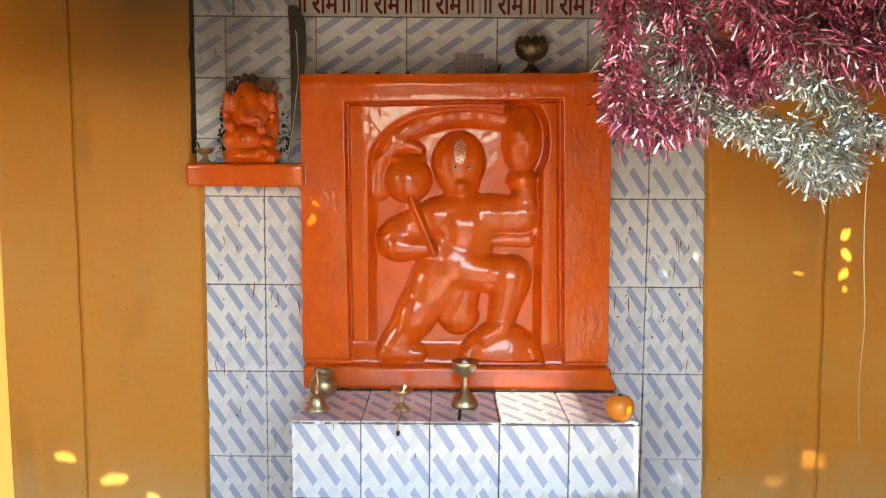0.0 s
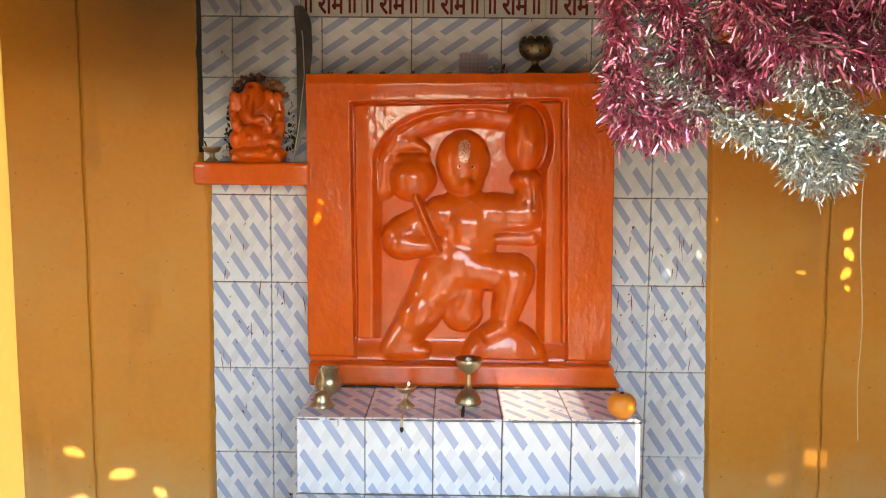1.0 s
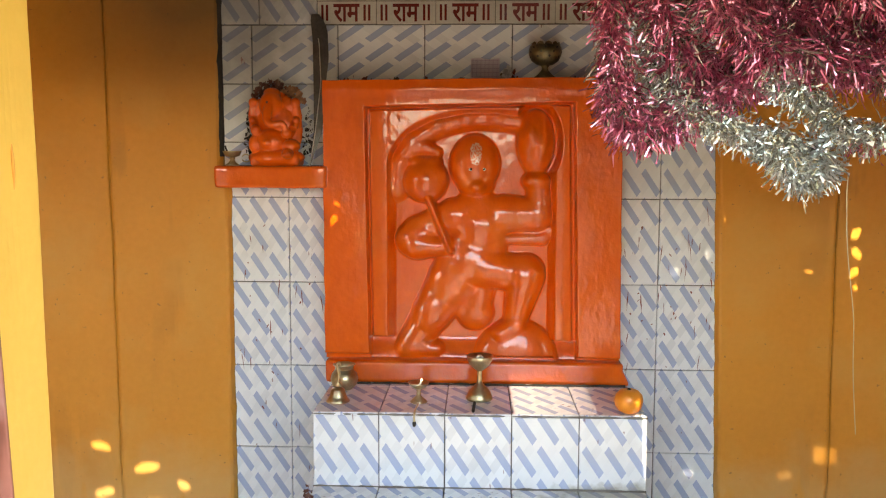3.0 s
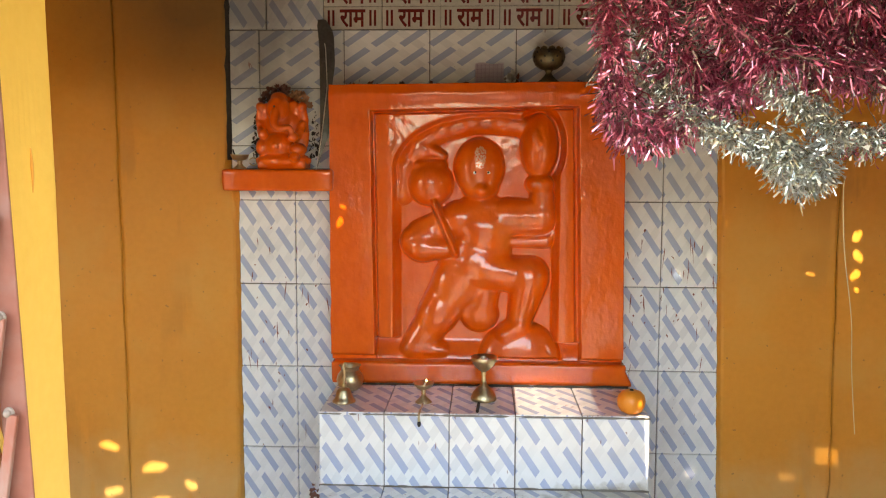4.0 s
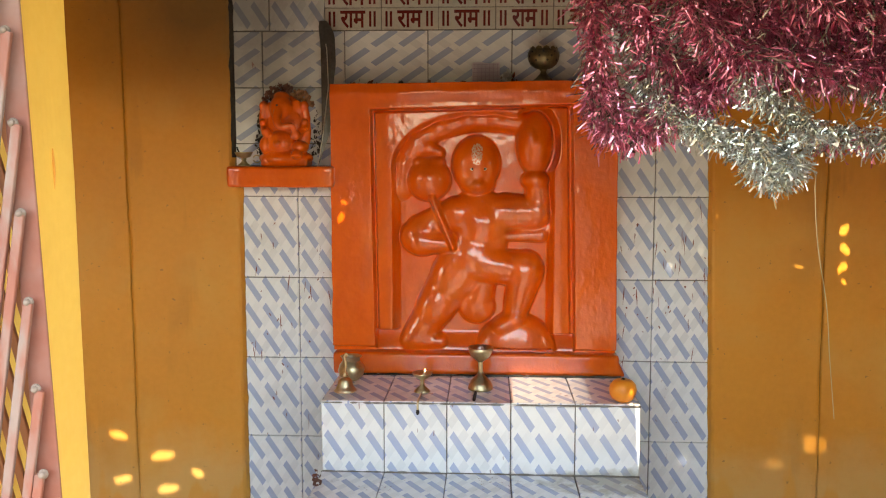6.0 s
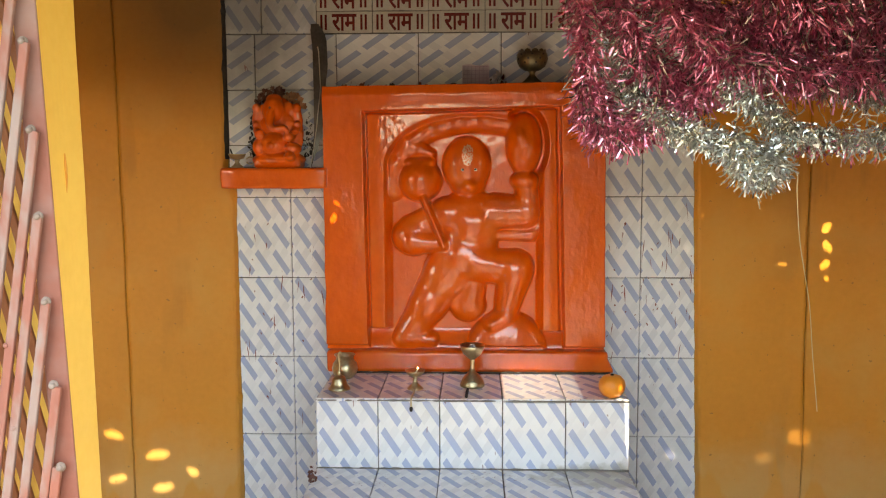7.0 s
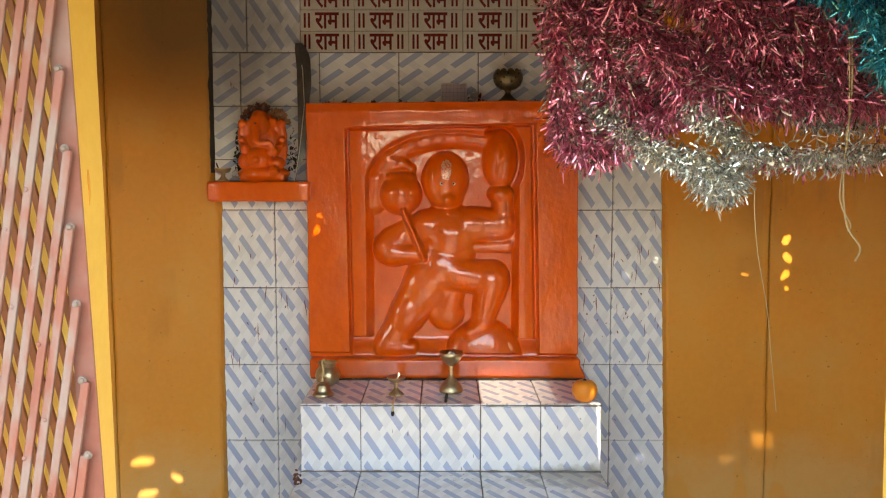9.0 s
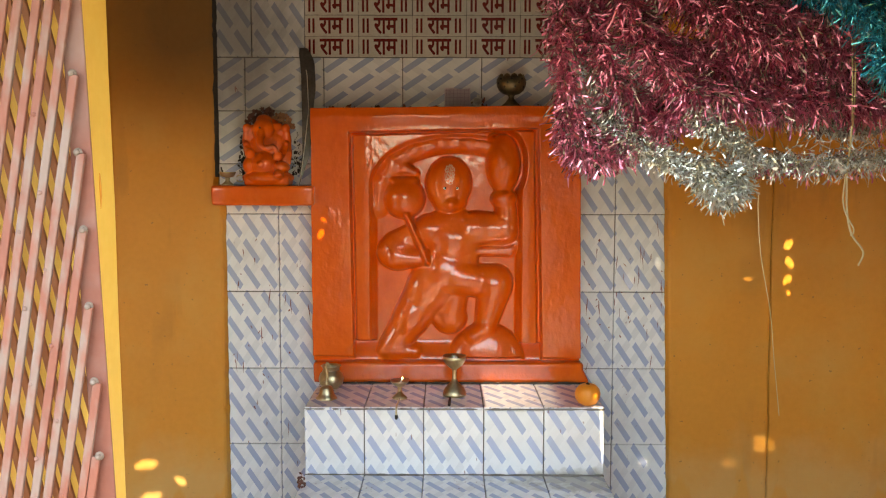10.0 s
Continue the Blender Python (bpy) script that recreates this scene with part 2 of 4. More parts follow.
# ---- mesh helpers ----
def part(name, bm, material, parent=None, label="", smooth=False):
    me = bpy.data.meshes.new(name)
    bm.normal_update()
    bm.to_mesh(me)
    bm.free()
    for m in (material if isinstance(material, (list, tuple)) else [material]):
        me.materials.append(m)
    if smooth:
        me.polygons.foreach_set("use_smooth", [True] * len(me.polygons))
    ob = new(name, me)
    if parent:
        ob.parent = parent
    return tagged(ob, label)


def empty(name, x=0, y=0, z=0):
    ob = new(name)
    ob.empty_display_size = 0.05
    ob.matrix_basis = pose(x, y, z)
    return ob


def box(x0, x1, y0, y1, z0, z1, bevel=0.0, segments=2, bm=None):
    b = bmesh.new()
    bmesh.ops.create_cube(b, size=1, matrix=Matrix.Translation(((x0 + x1) / 2, (y0 + y1) / 2, (z0 + z1) / 2)) @ Matrix.Diagonal((x1 - x0, y1 - y0, z1 - z0, 1)))
    if bevel:
        bmesh.ops.bevel(b, geom=b.edges[:], offset=bevel, segments=segments, affect="EDGES", profile=0.6)
    return join(bm, b) if bm else b


def join(bm, other):
    me = bpy.data.meshes.new("t")
    other.to_mesh(me)
    other.free()
    bm.from_mesh(me)
    bpy.data.meshes.remove(me)
    return bm


def rough_box(x0, x1, y0, y1, z0, z1, bevel, cuts, amount, scale=9.0):
    """A box with worn, wavy faces."""
    b = box(x0, x1, y0, y1, z0, z1, bevel, 2)
    bmesh.ops.subdivide_edges(b, edges=[e for e in b.edges if e.calc_length() > 0.05], cuts=cuts, use_grid_fill=True)
    for v in b.verts:
        v.co += noise.noise_vector(v.co * scale) * amount
    return b


def lathe(profile, steps=40, bm=None, at=(0, 0, 0)):
    """profile: radius, height from bottom to top; closed at radius 0."""
    b = bm or bmesh.new()
    rings = []
    for r, z in profile:
        if r < 1e-5:
            rings.append([b.verts.new((at[0], at[1], at[2] + z))])
        else:
            rings.append([b.verts.new((at[0] + r * math.cos(2 * math.pi * i / steps), at[1] + r * math.sin(2 * math.pi * i / steps), at[2] + z)) for i in range(steps)])
    for p, q in zip(rings, rings[1:]):
        for i in range(steps):
            j = (i + 1) % steps
            if len(p) == 1:
                b.faces.new((p[0], q[j], q[i]))
            elif len(q) == 1:
                b.faces.new((p[i], p[j], q[0]))
            else:
                b.faces.new((p[i], p[j], q[j], q[i]))
    return b


def tube(points, radii, sides=8, bm=None):
    """A tube along points; radii: one number or one a point."""
    b = bm or bmesh.new()
    pts = [Vector(p) for p in points]
    rr = radii if isinstance(radii, (list, tuple)) else [radii] * len(pts)
    rings = []
    for i, p in enumerate(pts):
        d = (pts[min(i + 1, len(pts) - 1)] - pts[max(i - 1, 0)]).normalized()
        a = d.cross(Vector((0.3, 1, 0.2))).normalized()
        c = d.cross(a)
        rings.append([b.verts.new(p + (a * math.cos(k * 2 * math.pi / sides) + c * math.sin(k * 2 * math.pi / sides)) * rr[i]) for k in range(sides)])
    for p, q in zip(rings, rings[1:]):
        for k in range(sides):
            b.faces.new((p[k], p[(k + 1) % sides], q[(k + 1) % sides], q[k]))
    b.faces.new(rings[0][::-1])
    b.faces.new(rings[-1])
    return b


def spline(points, n):
    """Points along a smooth curve through the given ones."""
    P = np.array(points, float)
    P = np.vstack([2 * P[0] - P[1], P, 2 * P[-1] - P[-2]])
    out = []
    for s in np.linspace(0, len(points) - 1, n):
        i = min(int(s), len(points) - 2)
        t = s - i
        a, b, c, d = P[i:i + 4]
        out.append(0.5 * (2 * b + (c - a) * t + (2 * a - 5 * b + 4 * c - d) * t * t + (3 * b - a - 3 * c + d) * t ** 3))
    return np.array(out)


def ball(rx, ry, rz, x, y, z, bm=None, seg=20, turn=None):
    b = bmesh.new()
    bmesh.ops.create_uvsphere(b, u_segments=seg, v_segments=seg // 2 + 2, radius=1,
                              matrix=Matrix.Translation((x, y, z)) @ (turn or Matrix.Identity(4)) @ Matrix.Diagonal((rx, ry, rz, 1)))
    return join(bm, b) if bm else b


# ---- setting ----
def pierced_sheet(x0, x1, y0, y1, z, thick, holes):
    """A level sheet with rectangular openings (x0, x1, y0, y1)."""
    b = bmesh.new()
    xs = sorted({x0, x1, *[h[0] for h in holes], *[h[1] for h in holes]})
    ys = sorted({y0, y1, *[h[2] for h in holes], *[h[3] for h in holes]})
    verts = {}

    def v(i, j, k):
        if (i, j, k) not in verts:
            verts[i, j, k] = b.verts.new((xs[i], ys[j], z + k * thick))
        return verts[i, j, k]

    for i in range(len(xs) - 1):
        for j in range(len(ys) - 1):
            cx, cy = (xs[i] + xs[i + 1]) / 2, (ys[j] + ys[j + 1]) / 2
            if any(h[0] < cx < h[1] and h[2] < cy < h[3] for h in holes):
                continue
            b.faces.new((v(i, j, 0), v(i, j + 1, 0), v(i + 1, j + 1, 0), v(i + 1, j, 0)))
            b.faces.new((v(i, j, 1), v(i + 1, j, 1), v(i + 1, j + 1, 1), v(i, j + 1, 1)))
    return b


X0, X1, CEIL = -2.3, 2.4, 2.24
DOOR_L, DOOR_R, DOOR_H = -0.489, 0.718, 1.86
FRONT, INNER = -2.075, -1.945

floor = tagged(part("floor", box(X0, X1, FRONT, 0.3, -0.12, 0.0), M_CEMENT), "worn grey cement floor inside the shrine", "floor", kind="structure")
ground = tagged(part("ground", box(-150, 150, -250, FRONT, -0.22, -0.1), M_EARTH), "pale dry trodden ground outside the shrine", "ground", kind="structure")
TILE_L, TILE_R = -0.835, 0.900
wall = part("wall_back", box(-1.24, 1.26, 0.0095, 0.25, 0, CEIL), M_GROUT)
tagged(wall, "shrine back wall faced with white tiles printed in blue", "wall", kind="structure")


def tile_edge(side, z):
    """Where the painted wall meets the tiles at height z; it steps out under the shelf and leans."""
    if side < 0:
        t = min(max((z - 1.41) / 0.07, 0), 1)
        return -0.827 - 0.024 * t
    return 0.881 - 0.028 * (z - 0.9)


def outer_edge(side, z):
    """The uneven outer arris of the painted wall at height z."""
    wo = 0.005 * noise.noise(Vector((side, 5, z * 3))) + 0.0022 * noise.noise(Vector((side, 7, z * 22)))
    return (-1.243 - 0.008 * (z - 0.7) if side < 0 else 1.276 - 0.008 * (z - 0.7)) + wo


def wall_sheet(name, rows, material, label, slot=lambda z, i: 0):
    """A wall face swept up through level sections."""
    b = bmesh.new()
    cols = [[b.verts.new(p) for p in row] for row in rows]
    for p, q in zip(cols, cols[1:]):
        for i in range(len(p) - 1):
            b.faces.new((p[i], p[i + 1], q[i + 1], q[i])).material_index = slot(p[0].co.z, i)
    bmesh.ops.recalc_face_normals(b, faces=b.faces[:])
    if sum(f.normal.y * f.calc_area() for f in b.faces) > 0:
        bmesh.ops.reverse_faces(b, faces=b.faces[:])
    return tagged(part(name, b, material), label, "wall", kind="structure")


LEVELS = [i * CEIL / 130 for i in range(131)]
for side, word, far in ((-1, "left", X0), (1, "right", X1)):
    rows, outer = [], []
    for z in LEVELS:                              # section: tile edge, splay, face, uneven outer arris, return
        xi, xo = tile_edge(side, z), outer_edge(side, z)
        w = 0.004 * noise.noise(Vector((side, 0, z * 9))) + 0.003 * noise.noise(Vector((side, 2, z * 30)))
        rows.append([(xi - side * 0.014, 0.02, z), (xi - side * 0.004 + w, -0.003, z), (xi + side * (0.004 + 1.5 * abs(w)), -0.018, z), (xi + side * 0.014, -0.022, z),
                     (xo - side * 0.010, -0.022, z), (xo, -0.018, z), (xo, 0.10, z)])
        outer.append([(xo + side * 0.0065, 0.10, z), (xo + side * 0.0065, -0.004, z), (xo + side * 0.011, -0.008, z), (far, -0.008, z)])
    # Upper left reveal is coloured dark: soot and the reveal's shade together.
    wall_sheet("wall_back_" + word, rows, (M_ORANGE, M_MORTAR, M_SOOT_SHADE, M_CRACK), "ochre painted plaster wall with an uneven edge",
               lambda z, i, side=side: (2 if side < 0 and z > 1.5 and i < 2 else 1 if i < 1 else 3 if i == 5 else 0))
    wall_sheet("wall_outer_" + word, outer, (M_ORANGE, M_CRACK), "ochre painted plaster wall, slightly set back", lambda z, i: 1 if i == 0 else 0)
tagged(part("wall_behind", box(X0, X1, 0.252, 0.30, 0, CEIL), M_PLASTER), "plain wall behind the shrine", "wall", kind="structure")
tagged(part("wall_side_left", box(X0 - 0.2, X0, FRONT, 0.27, 0, CEIL), M_ORANGE), "ochre painted side wall", "wall", kind="structure")
tagged(part("wall_side_right", box(X1, X1 + 0.2, FRONT, 0.27, 0, CEIL), M_ORANGE), "ochre painted side wall", "wall", kind="structure")


def front_wall(name, x0, x1, z0, z1):
    b = rough_box(x0, x1, FRONT, INNER, z0, z1, 0.006, 9, 0.0035, 9.0)
    for v in b.verts:
        v.co.x += 0.012 * (1.4 - v.co.z)          # a little out of plumb
    return tagged(part(name, b, M_YELLOW, smooth=False), "yellow painted wall pier beside the doorway", "wall", kind="structure")


front_wall("wall_front_left", -1.5, DOOR_L, -0.1, DOOR_H)
front_wall("wall_front_right", DOOR_R, 1.98, -0.1, DOOR_H)
# Unseen; its lower edge is set so that the upper walls get less sky.
tagged(part("wall_front_lintel", box(X0, X1, FRONT + 0.01, INNER - 0.01, DOOR_H, CEIL), M_PLASTER), "unseen plain plastered wall above the doorway, added to cut off high sky", "wall", kind="structure")

# Unseen eave, added to keep direct sun off the gate and pier.
tagged(part("eave", box(X0 - 0.4, X1 + 0.4, -2.58, FRONT + 0.01, 1.89, 1.95, 0.01), M_PLASTER), "unseen plain plastered eave, added to shade the gate and doorway", "eave", kind="structure")
# Added out of view: blocks low sky from the gloss paint's reflections.
tagged(part("wall_low_sky_block", box(-14, 14, -9.2, -9.0, -0.1, 1.85, 0.02), M_EARTHWALL), "unseen plain wall across the yard, added to block low sky", "wall", kind="structure")

# Sun flecks: gaps added to the unseen roof sheet, each named by the place on the wall or altar that it lights (x, y, z,
# width, height).


def roof_gap(x, y, z, w, h, level=False):
    s = (CEIL - z) * math.cos(radians(SUN_AZ)) / TAN
    cx, cy = x - (CEIL - z) * math.sin(radians(SUN_AZ)) / TAN, y - s
    d = h if level else h / TAN
    return (cx - w / 2, cx + w / 2, cy - d / 2, cy + d / 2)


FLECKS = [(1.341, -0.009, 1.260, 0.034, 0.040), (1.347, -0.009, 1.192, 0.034, 0.042), (1.341, -0.009, 1.126, 0.034, 0.040), (1.348, -0.009, 1.074, 0.018, 0.020), (0.892, -0.022, 1.305, 0.007, 0.016), (1.183, -0.022, 1.127, 0.036, 0.012),
          (-1.148, -0.022, 0.391, 0.092, 0.036), (-1.322, -0.009, 0.466, 0.072, 0.034),
          (-1.312, -0.009, 0.292, 0.072, 0.034), (-1.014, -0.022, 0.325, 0.046, 0.032), (-1.13, -0.022, 0.262, 0.080, 0.034),
          (-0.429, -0.122, 1.353, 0.022, 0.018), (-0.440, -0.122, 1.300, 0.026, 0.034), (0.545, -0.492, 0.670, 0.011, 0.23), (0.522, -0.492, 0.775, 0.012, 0.050)]
GAPS = []
for k, f in enumerate(FLECKS):                   # ragged outlines, in eight strips each
    a, b, c, d = roof_gap(*f)
    for j in range(8):
        lean = (d - c) * (0.05 * (j - 3.5) * (-1) ** k + 0.06 * math.sin(5 * k + 1.1 * j))
        cut = (d - c) * (0.24 if j in (0, 7) else 0.10 if j in (1, 6) else 0.03 * (k % 3))
        GAPS.append((a + (b - a) * j / 8, a + (b - a) * (j + 1.02) / 8, c + lean + cut, d + lean - cut))
GAPS += [roof_gap(0.162 + 0.0070 * i, -0.312, 0.75, 0.0013 - 0.000024 * max(0, i - 10), 0.355 - 0.003 * max(0, i - 24), level=True) for i in range(36)]      # added slits that dim the sun patch on the altar
for x, y, z, span, h, share in ((0.733, 0.0, 1.118, 0.032, 0.036, 0.22), (0.843, 0.0, 1.180, 0.020, 0.036, 0.22), (0.80, 0.0, 0.400, 0.040, 0.034, 0.22),      # added fine slits that throw faint patches
                                (1.250, -0.022, 0.480, 0.046, 0.060, 0.30), (1.298, -0.009, 0.474, 0.030, 0.056, 0.24), (1.130, -0.022, 0.403, 0.055, 0.032, 0.18)):
    n = round(span / 0.005)
    GAPS += [roof_gap(x + 0.005 * (i - (n - 1) / 2), y, z, 0.005 * share, h * (1 - 0.12 * math.sin(2.1 * i + 40 * x))) for i in range(n)]
tagged(part("ceiling", pierced_sheet(X0 - 0.2, X1 + 0.2, FRONT - 0.02, 0.27, CEIL, 0.004, GAPS), M_TIN), "unseen dark sheet roof with gaps added to throw sun flecks", "ceiling", kind="structure")

# ---- tiles ----
TILES = {}


def tile_mesh(w, h, u0, v0, turned):
    """A glazed tile, its back at y 0.010 and its face at y 0; u0, v0: where a cut tile starts in the whole one."""
    key = (round(w, 3), round(h, 3), round(u0, 3), round(v0, 3), turned)
    if key not in TILES:
        e, b = 0.0015, bmesh.new()
        uvl = b.loops.layers.uv.new("UVMap")
        out = [b.verts.new(p) for p in ((0, 0.010, 0), (w, 0.010, 0), (w, 0.010, h), (0, 0.010, h))]
        mid = [b.verts.new(p) for p in ((0, e, 0), (w, e, 0), (w, e, h), (0, e, h))]
        top = [b.verts.new(p) for p in ((e, 0, e), (w - e, 0, e), (w - e, 0, h - e), (e, 0, h - e))]
        b.faces.new(top)
        for p, q in ((out, mid), (mid, top)):
            for i in range(4):
                b.faces.new((p[i], p[(i + 1) % 4], q[(i + 1) % 4], q[i]))
        for f in b.faces:
            for l in f.loops:
                x, z = l.vert.co.x + u0, l.vert.co.z + v0
                l[uvl].uv = (z, 0.3 - x) if turned else (x, z)
        me = bpy.data.meshes.new("tile")
        b.normal_update()
        b.to_mesh(me)
        b.free()
        me.materials.append(M_TILE)
        TILES[key] = me
    return TILES[key]


def tile(parent, x0, x1, z0, z1, u0=0.0, v0=0.0, turned=False, place=None):
    """One tile between joint centres."""
    g = 0.0015
    me = tile_mesh(x1 - x0 - 2 * g, z1 - z0 - 2 * g, u0 + g, v0 + g, turned)
    ob = new("tile", me)
    jx, jz, jr = (random.uniform(-1, 1) for _ in range(3))
    ob.matrix_basis = (place or Matrix.Identity(4)) @ pose(x0 + g + jx * 0.0006, random.uniform(-0.0008, 0.0008), z0 + g + jz * 0.0006, jr * 0.12, 0, random.uniform(-0.12, 0.12))
    ob.parent = parent
    return ob

# ---- altar ----
ALT_L, ALT_R, ALT_Z, ALT_Y = -0.447, 0.553, 0.75, -0.492
STEP_Z, STEP_Y = 0.520, -0.762
altar = tagged(empty("altar", 0.05, -0.3, 0), "stepped altar faced with white tiles printed in blue", "altar")


def under(ob, parent):
    ob.parent = parent
    ob.matrix_parent_inverse = parent.matrix_basis.inverted()
    return ob


under(part("core", box(ALT_L + 0.011, ALT_R - 0.011, ALT_Y + 0.011, 0.0, 0, ALT_Z - 0.011), M_GROUT), altar)
under(part("step_core", box(ALT_L + 0.011, ALT_R - 0.011, STEP_Y + 0.011, ALT_Y + 0.011, 0, STEP_Z - 0.011), M_GROUT), altar)

# ---- relief panel ----
RX0, RX1, RZ0, RZ1 = -0.474, 0.530, 0.826, 1.768
RN = 400


def smax(a, b, k):
    h = np.clip(0.5 + 0.5 * (a - b) / k, 0, 1)
    return b + (a - b) * h + k * h * (1 - h)


def sstep(e0, e1, x):
    t = np.clip((x - e0) / (e1 - e0), 0, 1)
    return t * t * (3 - 2 * t)


class Relief:
    """A carved panel as heights over a grid: smooth unions of limbs that swell out of a floor."""
    floor = 0.056

    def __init__(self, n):
        self.x, self.z = np.meshgrid(np.linspace(RX0, RX1, n), np.linspace(RZ0, RZ1, n))
        self.h = np.full_like(self.x, self.floor - 0.1)

    def swell(self, q, high, k, power):
        """q: 1 on the ridge, 0 at the outline, falling on outside it."""
        rise = np.sign(q) * np.power(np.abs(np.clip(q, -1, 1)), power)
        self.h = smax(self.h, self.floor + (high - self.floor) * rise, k)

    def limb(self, a, b, ra, rb, high, k=0.014, power=0.44):
        (ax, az), (bx, bz) = a, b
        dx, dz = bx - ax, bz - az
        t = np.clip(((self.x - ax) * dx + (self.z - az) * dz) / max(dx * dx + dz * dz, 1e-9), 0, 1)
        d = np.hypot(self.x - ax - t * dx, self.z - az - t * dz) / (ra + (rb - ra) * t)
        self.swell(1 - d * d, high, k, power)

    def lump(self, c, rx, rz, high, k=0.010, tilt=0.0, power=0.44):
        u, w = self.x - c[0], self.z - c[1]
        ct, st = math.cos(tilt), math.sin(tilt)
        self.swell(1 - ((u * ct + w * st) / rx) ** 2 - ((-u * st + w * ct) / rz) ** 2, high, k, power)


def carve():
    r = Relief(RN)
    # tail, swinging up and over, with its curled tip
    r.limb((-0.232, 1.403), (-0.225, 1.49), 0.044, 0.044, 0.09, k=0.02, power=0.8)
    r.limb((-0.225, 1.49), (-0.179, 1.57), 0.044, 0.044, 0.09, k=0.02, power=0.8)
    r.limb((-0.179, 1.57), (-0.096, 1.618), 0.044, 0.044, 0.09, k=0.02, power=0.8)
    r.limb((-0.096, 1.618), (0.007, 1.644), 0.044, 0.044, 0.09, k=0.02, power=0.8)
    r.limb((0.007, 1.644), (0.103, 1.645), 0.044, 0.044, 0.09, k=0.02, power=0.8)
    r.limb((0.103, 1.645), (0.181, 1.631), 0.044, 0.044, 0.09, k=0.02, power=0.8)
    r.limb((-0.188, 1.538), (-0.132, 1.548), 0.031, 0.028, 0.09, k=0.02)
    r.limb((-0.133, 1.548), (-0.092, 1.528), 0.028, 0.018, 0.088, k=0.012)
    # rock, ground and legs
    r.lump((0.179, 0.801), 0.153, 0.162, 0.126, k=0.014, power=0.36)
    r.limb((-0.287, 0.785), (0.284, 0.782), 0.074, 0.074, 0.082, k=0.02)
    r.limb((0.007, 1.169), (-0.037, 1.097), 0.092, 0.09, 0.108, k=0.03)
    r.limb((-0.037, 1.097), (-0.108, 0.982), 0.086, 0.072, 0.104, k=0.03)
    r.limb((-0.108, 0.982), (-0.176, 0.874), 0.066, 0.057, 0.098, k=0.03)
    r.limb((-0.21, 0.858), (-0.092, 0.855), 0.033, 0.031, 0.094, k=0.02)
    r.limb((0.086, 1.129), (0.209, 1.115), 0.06, 0.07, 0.118, k=0.024)
    r.lump((0.212, 1.114), 0.069, 0.073, 0.126, k=0.02)
    r.limb((0.209, 1.091), (0.177, 0.958), 0.066, 0.044, 0.12, k=0.02)
    r.limb((0.181, 0.946), (0.125, 0.915), 0.04, 0.035, 0.126, k=0.016)
    # hanging cloth
    r.limb((0.064, 1.123), (0.054, 1.03), 0.055, 0.048, 0.094, k=0.02)
    r.lump((0.039, 0.982), 0.067, 0.063, 0.092, k=0.016)
    # trunk
    r.limb((0.043, 1.294), (0.06, 1.154), 0.11, 0.086, 0.11, k=0.03)
    r.limb((-0.038, 1.314), (0.136, 1.315), 0.062, 0.062, 0.106, k=0.024)
    r.lump((0.055, 1.275), 0.091, 0.069, 0.122, k=0.024)
    r.limb((0.015, 1.151), (0.108, 1.129), 0.07, 0.066, 0.112, k=0.03)
    # sash end
    r.limb((0.138, 1.234), (0.269, 1.238), 0.019, 0.028, 0.084, k=0.012)
    r.limb((0.269, 1.238), (0.298, 1.27), 0.026, 0.019, 0.082, k=0.012)
    # arm bent to the club
    r.limb((-0.042, 1.317), (-0.165, 1.257), 0.052, 0.055, 0.098, k=0.024)
    r.lump((-0.163, 1.228), 0.079, 0.066, 0.108, k=0.02, tilt=-0.3)
    r.limb((-0.168, 1.213), (-0.053, 1.21), 0.05, 0.035, 0.112, k=0.014)
    # club
    r.lump((-0.133, 1.434), 0.08, 0.078, 0.13, k=0.006)
    r.limb((-0.173, 1.498), (-0.095, 1.498), 0.02, 0.02, 0.1, k=0.014)
    r.limb((-0.121, 1.374), (-0.045, 1.196), 0.016, 0.016, 0.13, k=0.006)
    # raised arm
    r.limb((0.136, 1.323), (0.243, 1.316), 0.064, 0.059, 0.11, k=0.024)
    r.limb((0.258, 1.313), (0.249, 1.42), 0.046, 0.042, 0.11, k=0.018)
    r.lump((0.243, 1.431), 0.053, 0.037, 0.12, k=0.014)
    # head
    r.lump((0.034, 1.488), 0.088, 0.102, 0.122, k=0.008)
    r.lump((0.038, 1.422), 0.066, 0.046, 0.118, k=0.014)
    r.lump((0.042, 1.413), 0.038, 0.033, 0.132, k=0.012)
    held = Relief(RN)
    held.lump((0.240, 1.559), 0.066, 0.113, 0.126)
    held.lump((0.226, 1.575), 0.036, 0.060, 0.134, tilt=0.2)
    held.lump((0.256, 1.540), 0.034, 0.062, 0.132, k=0.016, tilt=-0.1)
    x, z = r.x, r.z
    figure = smax(r.h, held.h, 0.010)
    for _ in range(3):                            # soften, as thick paint does
        p = np.pad(figure, 1, mode="edge")
        figure = sum(p[i:i + RN, j:j + RN] for i in range(3) for j in range(3)) / 9
    # arch-headed recess in an inner panel, inside an outer frame; the lip rolls over into the recess
    dx = x - 0.06
    arch_top = 1.661 - 0.75 * dx ** 2 - 72 * dx ** 6
    recess = sstep(-0.010, 0.022, x + 0.254) * sstep(-0.010, 0.020, 0.303 - x) * sstep(-0.014, 0.024, arch_top - z)
    recess = np.maximum(recess, sstep(-0.10, 0.30, 1 - ((x - 0.240) / 0.088) ** 2 - ((z - 1.556) / 0.139) ** 2))      # hollow round the burden
